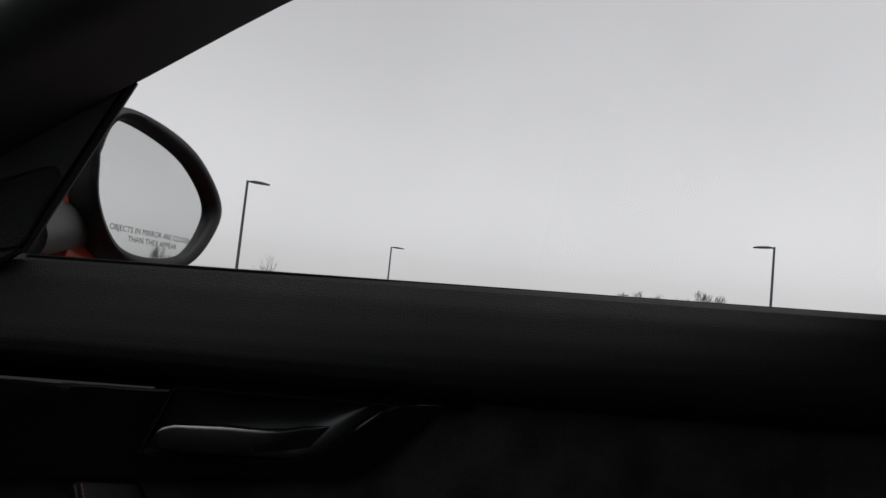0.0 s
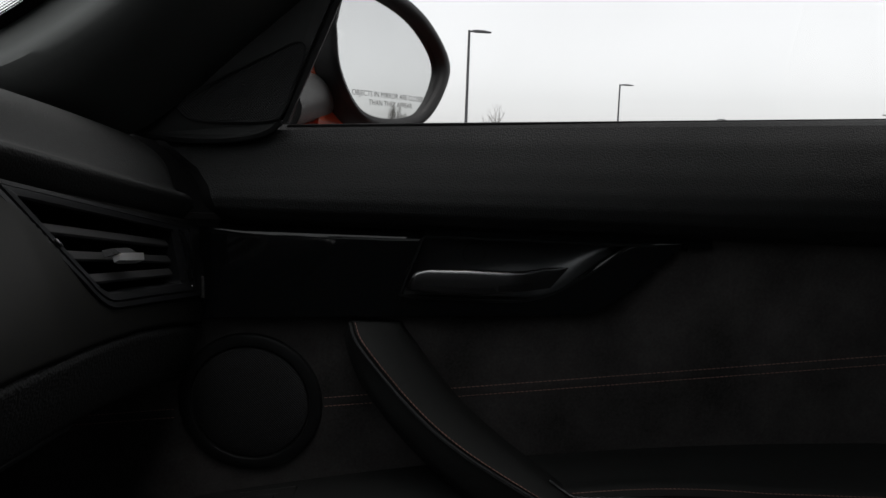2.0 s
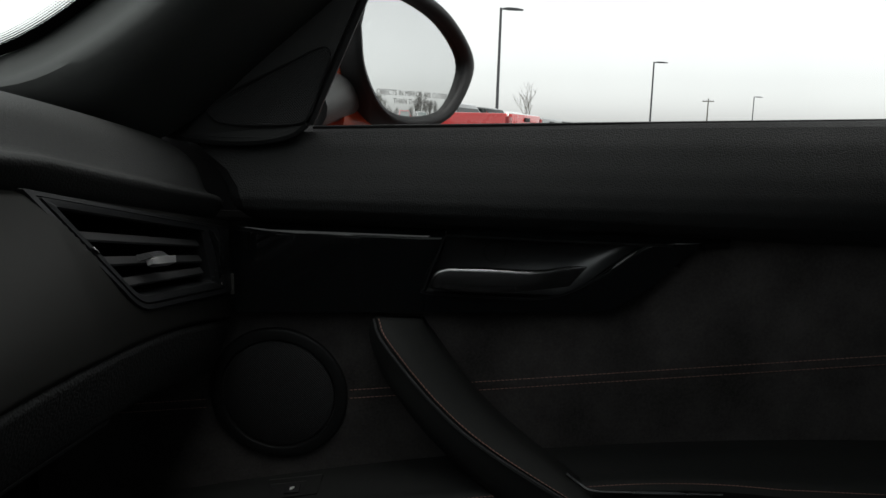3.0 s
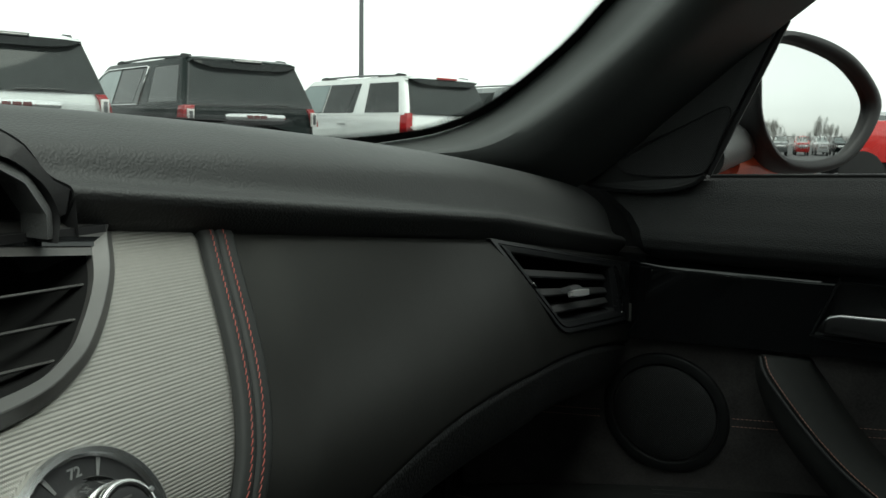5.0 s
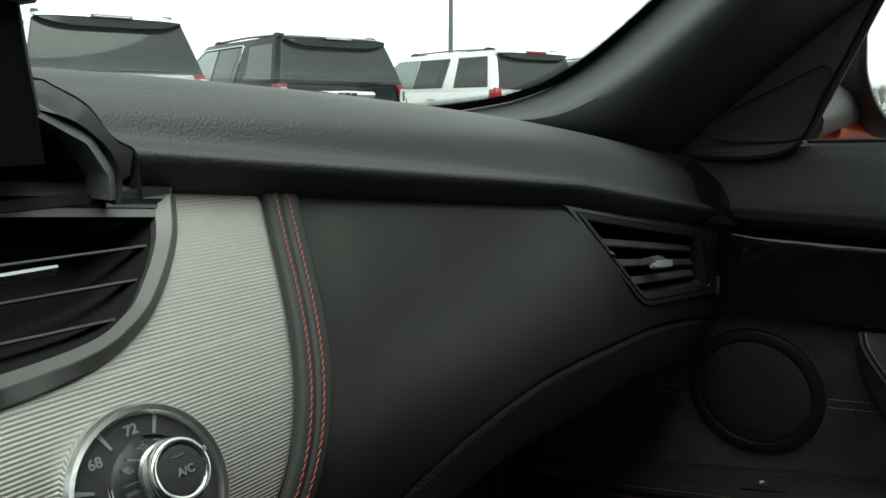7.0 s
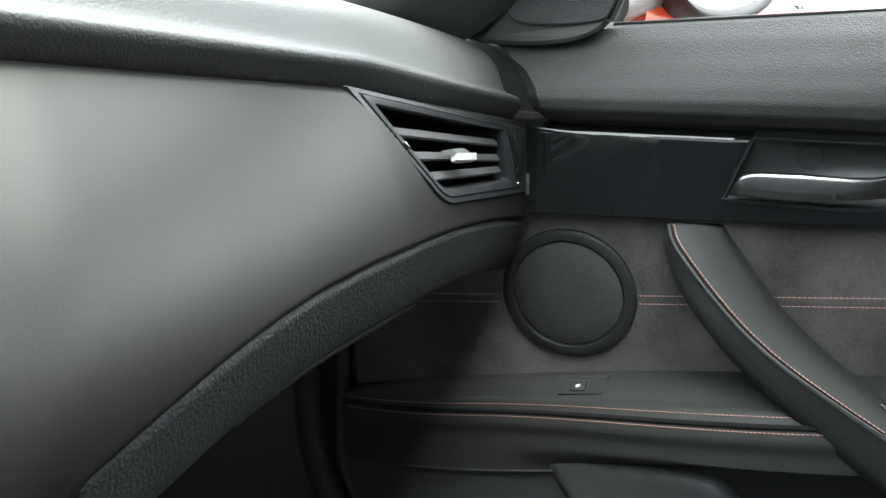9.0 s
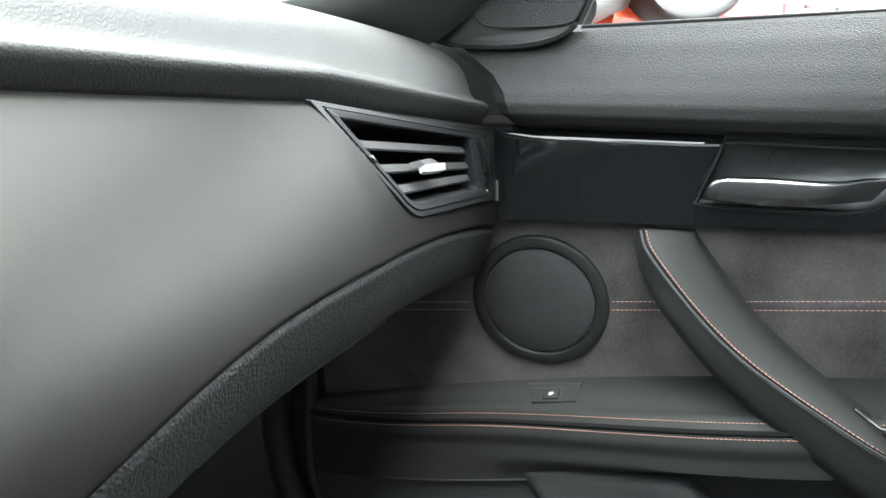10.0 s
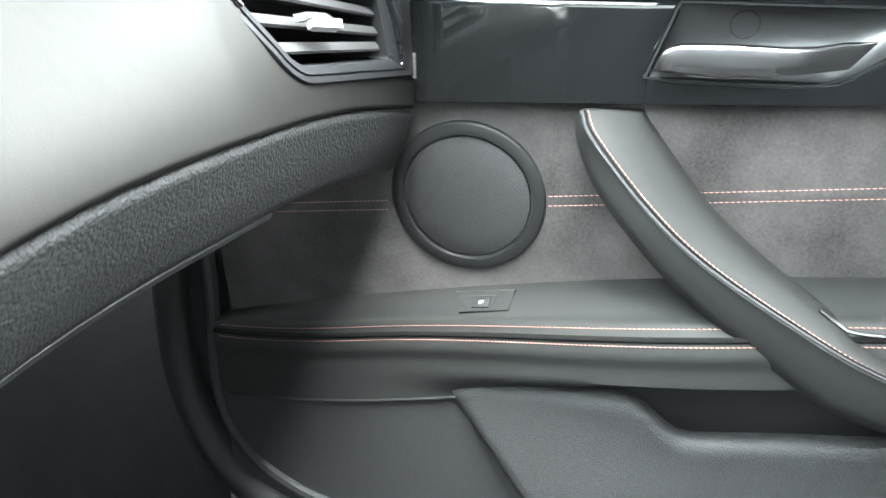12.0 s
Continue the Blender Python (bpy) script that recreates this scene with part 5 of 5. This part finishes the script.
    for s in (-1, 1):
        # each window by its lower and upper ends
        panes = [(0.27, 1.13, 0.44, 1.15, M_CARGLASS), (1.66, 2.34, 1.50, 2.24, M_CARGLASS), (2.40, 3.75, 2.30, 2.92, M_PALEGLASS)]
        panes.insert(1, (1.48, 1.64, 1.40, 1.48, M_CARGLASS))
        for k, (a0, a1, b0, b1, mat) in enumerate(panes):
            def pane(u, v, grow=0.0):
                h = 0.08 - grow + (0.78 + 2 * grow) * v
                a, b = a0 + (b0 - a0) * v - grow, a1 + (b1 - a1) * v + grow
                return s * (hw(h) + 0.005 - grow * 0.12), a + (b - a) * u, zz(h)
            w = part("side_window", sheet(pane, 4, 4, (-s * 0.02, 0, 0)), mat, car)
            part("window_seal", sheet(lambda u, v: pane(u, v, 0.018), 4, 4, (-s * 0.02, 0, 0)), M_RUBBER, w)
        if not tall:
            frame_line = [(0.04, 3.90), (0.04, 1.47), (0.07, 1.445), (0.84, 1.36), (0.885, 1.375), (0.90, 1.42), (0.90, 2.75), (0.80, 2.98), (0.04, 3.88)]
            part("window_trim", tube([(s * (hw(h) + 0.008), y, zz(h)) for h, y in frame_line], 0.012, 6), M_CHROME, car, "chrome window frame")
        part("door_handle", block(s * 0.99 - 0.02, s * 0.99 + 0.035, 1.62, 1.86, 1.06, 1.10, 0.012), paint, car)
        if rails:
            rl = part("roof_rail", tube(spline([(s * 0.70, 0.52, 1.858), (s * 0.70, 1.5, 1.882), (s * 0.70, 2.6, 1.872)], 12), 0.017, 6), M_STEEL, car)
            for y, d in ((0.50, 1), (2.62, -1)):
                part("rail_foot", loft([[(s * 0.70 - w, y + d * q, 1.83), (s * 0.70 - w, y + d * q, top), (s * 0.70 + w, y + d * q, top), (s * 0.70 + w, y + d * q, 1.83)] for q, top, w in ((-0.14, 1.842, 0.016), (-0.08, 1.880, 0.024), (0.06, 1.896, 0.026), (0.13, 1.884, 0.020))]), M_DARK, rl)
        z0, z1 = (0.86, 1.25) if tall else (0.985, 1.225)
        rows = []
        for k in range(7):
            z = z0 + (z1 - z0) * k / 6
            # flush with the body's corner, leaning in above the waist
            lean = max(0.0, z - 1.02)
            x1, y1 = 1.010 - 0.19 * lean - 0.25 * max(0.0, z - 1.16), 0.002 + 0.16 * lean + 0.20 * max(0.0, z - 1.16)
            wide = 0.13 - 0.035 * (k / 6 if tall else 0)
            rows.append([(s * (x1 - wide), y1 - 0.016, z), (s * (x1 - 0.06), y1 - 0.014, z), (s * (x1 - 0.012), y1 + 0.012, z), (s * x1, y1 + 0.06, z), (s * (x1 - 0.002), y1 + 0.17, z), (s * (x1 - 0.15), y1 + 0.15, z)])
        tl = part("tail_lamp", loft(rows), M_LAMPRED, car)
        if tall:
            part("lower_lens", block(s * 0.935 - 0.045, s * 0.935 + 0.045, -0.026, 0.0, z0 + 0.01, z0 + 0.14, 0.008), M_LAMPDARK, tl)
            part("clear_band", block(s * 0.915 - 0.014, s * 0.915 + 0.014, -0.032, 0.0, z0 + 0.15, z0 + 0.18, 0.006), M_LAMPCLEAR, tl)
        else:
            lens = part("clear_band", block(s * 0.905 - 0.043, s * 0.905 + 0.043, -0.030, 0.01, z0 + 0.0, z1 - 0.05, 0.008), M_LAMPCLEAR, tl)
            part("lens_core", block(s * 0.905 - 0.022, s * 0.905 + 0.022, -0.035, 0.0, z0 + 0.028, z1 - 0.075, 0.006), M_STEEL, lens)
        part("door_mirror", block(s * 1.08 - 0.11, s * 1.08 + 0.11, 3.25, 3.42, 1.22, 1.42, 0.05), paint, car)
    part("rear_wiper", tube([(0.0, 0.0, 1.25), (0.25, 0.01, 1.258), (0.5, 0.012, 1.262)], 0.008, 5), M_RUBBER, car)
    if bar:
        br = part("tailgate_bar", loft([[(x, -0.035 + d, z0), (x, -0.045 + d, (z0 + z1) / 2), (x, -0.035 + d, z1), (x, 0.02, z1), (x, 0.02, z0)] for x, z0, z1, d in ((-0.44, 1.065, 1.115, 0.01), (-0.40, 1.05, 1.13, 0), (0, 1.045, 1.14, -0.006), (0.40, 1.05, 1.13, 0), (0.44, 1.065, 1.115, 0.01))]), M_CHROME, car, "chrome bar across the tailgate")
        for k in (-1, 0, 1):
            part("badge_bar", block(0.10 * k - 0.043, 0.10 * k + 0.043, -0.056, -0.045, 1.07, 1.115, 0.004), M_LAMPDARK, br)
    part("plate", block(-0.16, 0.16, -0.012, 0.005, 0.78, 0.94, 0.006), M_STEEL, car)
    part("bumper", loft([rounded_ring(0.96, -0.07, 0.35, 0.42, 0.12), rounded_ring(1.0, -0.09, 0.35, 0.55, 0.15), rounded_ring(0.99, -0.07, 0.3, 0.70, 0.14)]), paint, car, angle=35)
    part("front_glass", sheet(lambda u, v: ((hw(0.05 + 0.85 * v) - 0.1) * (1 - 2 * u), fy(0.05 + 0.85 * v) + 0.012, zz(0.05 + 0.85 * v)), 6, 6, (0, -0.02, 0)), M_PALEGLASS, car)
    part("grille", block(-0.6, 0.6, L - 0.05, L + 0.03, 0.72, 1.0, 0.02), M_CHROME, car)
    for s in (-1, 1):
        part("head_lamp", block(s * 0.80 - 0.16, s * 0.80 + 0.16, L - 0.16, L + 0.01, 0.84, 1.02, 0.03), M_LAMPCLEAR, car)
        for y in (0.98, 3.95):
            wheel_parts(car, s * 0.90, y, 0.40)
    return car


def pickup(paint, label, m):
    """A full-size pickup truck: origin on the ground under its tailgate, y to its front."""
    car = thing("parked_pickup", label, "pickup truck", group="parked pickup trucks")
    car.matrix_basis = m
    part("bed", join(block(-0.99, -0.90, 0.02, 2.05, 0.62, 1.34, 0.03), block(0.90, 0.99, 0.02, 2.05, 0.62, 1.34, 0.03), block(-0.9, 0.9, 1.95, 2.05, 0.62, 1.34, 0.02), block(-0.9, 0.9, 0.05, 2.0, 0.66, 0.74)), paint, car)
    tg = part("tailgate", join(block(-0.80, 0.80, -0.03, 0.05, 0.74, 1.34, 0.025), block(-0.70, 0.70, -0.045, -0.02, 0.86, 1.20, 0.02)), paint, car)
    part("tailgate_handle", block(-0.14, 0.14, -0.06, -0.03, 1.20, 1.28, 0.01), M_DARK, tg)
    part("badge_disc", moved(lathe([(0.001, 0.02), (0.06, 0.018), (0.075, 0.008), (0.078, 0.0)], 20), pose(0, -0.044, 1.04, 90, 0, 0)), M_LAMPCLEAR, tg)
    for s in (-1, 1):
        tl = part("tail_lamp", block(s * 0.90 - 0.085, s * 0.90 + 0.10, -0.035, 0.12, 0.82, 1.28, 0.02), M_LAMPRED, car)
        part("clear_band", block(s * 0.90 - 0.05, s * 0.90 + 0.06, -0.045, -0.02, 0.94, 1.04, 0.005), M_LAMPCLEAR, tl)
    part("rear_bumper", join(block(-0.98, -0.30, -0.22, 0.05, 0.52, 0.74, 0.04), block(0.30, 0.98, -0.22, 0.05, 0.52, 0.74, 0.04), block(-0.35, 0.35, -0.20, 0.02, 0.50, 0.66, 0.03)), M_CHROME, car, "chrome rear bumper")
    part("cab", loft([rounded_ring(0.98, 2.08, 5.75, 0.55, 0.2), rounded_ring(1.0, 2.08, 5.85, 0.8, 0.2), rounded_ring(0.99, 2.08, 5.80, 1.1, 0.2), rounded_ring(0.96, 2.08, 5.6, 1.22, 0.2)]), paint, car, angle=35)
    part("cabin", loft([rounded_ring(0.94, 2.10, 4.75, 1.22, 0.1), rounded_ring(0.86, 2.18, 4.25, 1.48, 0.12), rounded_ring(0.78, 2.28, 3.85, 1.65, 0.14), rounded_ring(0.66, 2.4, 3.7, 1.69, 0.14)]), paint, car, angle=35)
    part("rear_glass", sheet(lambda u, v: (-0.72 + 1.44 * u + 0.08 * v * (1 - 2 * u), 2.10 + 0.12 * v + 0.002 - 0.03, 1.28 + 0.28 * v), 4, 4, (0, 0.02, 0)), M_CARGLASS, car)
    for s in (-1, 1):
        for y0, y1 in ((2.42, 3.10), (3.20, 4.1)):
            part("side_window", sheet(lambda u, v: (s * (0.925 - 0.09 * v), y0 + (y1 - (0.35 * v if y1 > 4 else 0) - y0) * u, 1.28 + 0.27 * v), 3, 3, (-s * 0.02, 0, 0)), M_CARGLASS, car)
        for y in (1.05, 4.85):
            wheel_parts(car, s * 0.88, y, 0.41)
    part("underbody", block(-0.8, 0.8, 0.1, 5.6, 0.40, 0.66, 0.03), M_DARK, car)
    return car


def bearing(az, dist, heading, scale=1.0):
    """A pose on the ground in a direction (degrees to the right of the car's nose) from the seats."""
    a = radians(az)
    return Matrix.Translation((-0.16 + dist * math.sin(a), 0.26 + dist * math.cos(a), 0)) @ pose(0, 0, 0, 0, 0, -heading) @ Matrix.Scale(scale, 4)


LOT = 17.4


def lot(right, ahead, heading=LOT, scale=1.0):
    """A pose in the row of parked vehicles ahead."""
    a = radians(LOT)
    return Matrix.Translation((-0.16 + right * math.cos(a) + ahead * math.sin(a), 0.26 - right * math.sin(a) + ahead * math.cos(a), 0)) @ pose(0, 0, 0, 0, 0, -heading) @ Matrix.Scale(scale, 4)


suv(M_SILVER, "pale silver sport utility vehicle with tinted rear glass, parked", lot(2.65, 9.8, scale=1.07), "low", True)
suv(M_BLACKCAR, "black sport utility vehicle with chrome tailgate bar, parked", lot(5.45, 9.5), "low", True)
suv(M_WHITECAR, "white sport utility vehicle with tall red tail lamps, parked", lot(9.05, 9.5, scale=0.985), "tall", False, roof_lamp=M_LAMPRED)
suv(M_GREYCAR, "grey sport utility vehicle parked in the row", lot(12.6, 9.8), "tall", False)

for k, (paint, word) in enumerate(((M_REDCAR, "bright red"), (M_GREYCAR, "grey"), (M_BLACKCAR, "black"), (M_SILVER, "silver"), (M_WHITECAR, "white"))):
    a = radians(92.6)
    b = radians(103)
    x, y = -0.16 + 15.5 * math.sin(a) + 3.2 * k * math.sin(b), 0.26 + 15.5 * math.cos(a) + 3.2 * k * math.cos(b)
    pickup(paint, word + " pickup truck with chrome rear bumper, parked", Matrix.Translation((x, y, 0)) @ pose(0, 0, 0, 0, 0, -23) @ Matrix.Scale(0.94, 4))
pickup(M_GREYCAR, "grey pickup truck parked at the head of the row", bearing(85.0, 15.0, 23, 0.94))

# vehicles and trees behind, which the wing mirror shows
for k, (paint, word) in enumerate(((M_WHITECAR, "white"), (M_GREENCAR, "green"), (M_GREYCAR, "grey"), (M_REDCAR, "red"), (M_WHITECAR, "white"), (M_BLACKCAR, "black"), (M_SILVER, "silver"))):
    suv(paint, word + " sport utility vehicle in the row behind", Matrix.Translation((2.5 + 3.0 * k, -40.0 - 0.5 * k, 0)) @ pose(0, 0, 0, 0, 0, 8) @ Matrix.Scale(0.92, 4), "tall", False, group="vehicles behind", rails=False)


def lamp_post(az, dist, height, arm):
    """A car park light on a square pole, its head to one side."""
    lp = thing("lamp_post", "grey steel car park lamp post with flat head", "lamp post", group="car park lamp posts")
    a = radians(az)
    lp.matrix_basis = Matrix.Translation((-0.1 + dist * math.sin(a), 0.27 + dist * math.cos(a), 0)) @ pose(0, 0, 0, 0, 0, -az)
    part("pole", loft([[(w, -w, z), (w, w, z), (-w, w, z), (-w, -w, z)] for z, w in ((0.0, 0.11), (height * 0.5, 0.095), (height, 0.08))]), M_STEEL, lp, smooth=False)
    part("foot", lathe([(0.30, 0.0), (0.30, 0.70), (0.27, 0.75), (0.001, 0.75)], 20), M_ASPHALT, lp)
    part("arm", block(min(0, arm * 0.35), max(0, arm * 0.35), -0.04, 0.04, height - 0.12, height - 0.03, 0.01), M_STEEL, lp)
    part("head", loft([[(arm * x, -w, height - 0.10 + 0.02 - t), (arm * x, w, height - 0.10 + 0.02 - t), (arm * x, w, height + 0.02 - s), (arm * x, -w, height + 0.02 - s)] for x, w, t, s in ((0.15, 0.08, 0.02, 0.03), (0.45, 0.20, 0.05, 0.0), (1.0, 0.22, 0.06, 0.03), (1.45, 0.14, 0.07, 0.10))]), M_STEEL, lp)
    return lp


lamp_post(90.65, 54, 9.0, 1)
lamp_post(101.2, 90, 9.0, 1)
lamp_post(127.4, 63, 9.0, -1)
lamp_post(54.5, 34, 9.5, 1)
lamp_post(107.75, 157, 9.0, 1)


def bare_tree(seed, height, depth=5, thick=0.18):
    """A leafless tree: trunk, limbs and twigs."""
    rnd = random.Random(seed)
    trunk, crown = [], []

    def grow(p, d, length, r, level):
        q = p + d * length
        mid = p.lerp(q, 0.5) + Vector((rnd.uniform(-1, 1), rnd.uniform(-1, 1), 0)) * length * 0.06
        (trunk if level == 0 else crown).append(tube([p, mid, q], [r, r * 0.85, r * 0.68], 5 if level < 2 else 3))
        if level == depth:
            return
        for k in range(rnd.choice((2, 3, 3)) if level else 5):
            side = Vector((rnd.uniform(-1, 1), rnd.uniform(-1, 1), rnd.uniform(0.1, 0.9))).normalized()
            nd = (d * 0.9 + side * rnd.uniform(0.5, 0.9)).normalized()
            grow(p.lerp(q, rnd.uniform(0.6, 1.0)), nd, length * rnd.uniform(0.62, 0.82), r * 0.66, level + 1)

    grow(Vector((0, 0, 0)), Vector((0, 0, 1)), height * 0.30, thick, 0)
    return join(*trunk), join(*crown)


def plant(az, dist, height, seed, depth=6, thick=0.016):
    tr = thing("bare_tree", "leafless winter tree at the edge of the car park", "tree", group="bare trees")
    a = radians(az)
    tr.matrix_basis = Matrix.Translation((-0.1 + dist * math.sin(a), 0.27 + dist * math.cos(a), 0))
    tk, cr = bare_tree(seed, height, depth, height * thick)
    grow = Matrix.Scale(height / max(v.z for v in cr[0]), 4)
    tk, cr = moved(tk, grow), moved(cr, grow)
    part("trunk", tk, M_BARK, tr)
    part("crown", cr, M_BARK, tr)


plant(92.75, 100, 7.4, 3, 4, 0.006)
plant(119.2, 170, 12.2, 5)
plant(120.3, 172, 12.0, 8)
plant(122.9, 170, 13.0, 11)
plant(124.0, 186, 12.6, 14)


def utility_pole(az, dist, height):
    """A wooden pole with one cross arm and its insulators."""
    up = thing("utility_pole", "grey wooden utility pole with a cross arm", "utility pole", group="utility poles")
    a = radians(az)
    up.matrix_basis = Matrix.Translation((-0.1 + dist * math.sin(a), 0.27 + dist * math.cos(a), 0)) @ pose(0, 0, 0, 0, 0, -az)
    part("pole", tube([(0, 0, 0), (0, 0, height * 0.5), (0, 0, height)], [0.19, 0.16, 0.12], 10), M_BARK, up)
    part("cross_arm", block(-1.3, 1.3, -0.08, 0.08, height - 0.75, height - 0.55, 0.02), M_BARK, up)
    for x in (-1.15, -0.45, 0.45, 1.15):
        part("insulator", moved(lathe([(0.03, 0.0), (0.07, 0.05), (0.05, 0.12), (0.07, 0.17), (0.02, 0.22)], 10), Matrix.Translation((x, 0, height - 0.56))), M_STEEL, up)


utility_pole(104.9, 200, 10.6)
utility_pole(117.85, 200, 13.2)
wood = []
rnd = random.Random(21)
kinds = [bare_tree(40 + k, 9, 4, 0.12) for k in range(4)]
for k in range(190):
    az = radians(138 + 70 * k / 189 + rnd.uniform(-0.5, 0.5))
    dist = rnd.uniform(150, 185)
    tk, cr = kinds[k % 4]
    m = Matrix.Translation((dist * math.sin(az), dist * math.cos(az), 0)) @ pose(0, 0, 0, 0, 0, rnd.uniform(0, 360)) @ Matrix.Scale((0.75 + 0.75 * max(0.0, math.sin(0.23 * k)) ** 0.6) * rnd.uniform(0.75, 1.1), 4)
    wood += [moved(tk, m), moved(cr, m)]
wv, wf = join(*wood)
far = new("far_woods", bpy.data.meshes.new("far_woods"))
far.data.from_pydata([tuple(v) for v in wv], [], wf)
far.data.materials.append(M_HAZEBARK)
tagged(far, "distant line of leafless winter trees", "trees", kind="stuff")
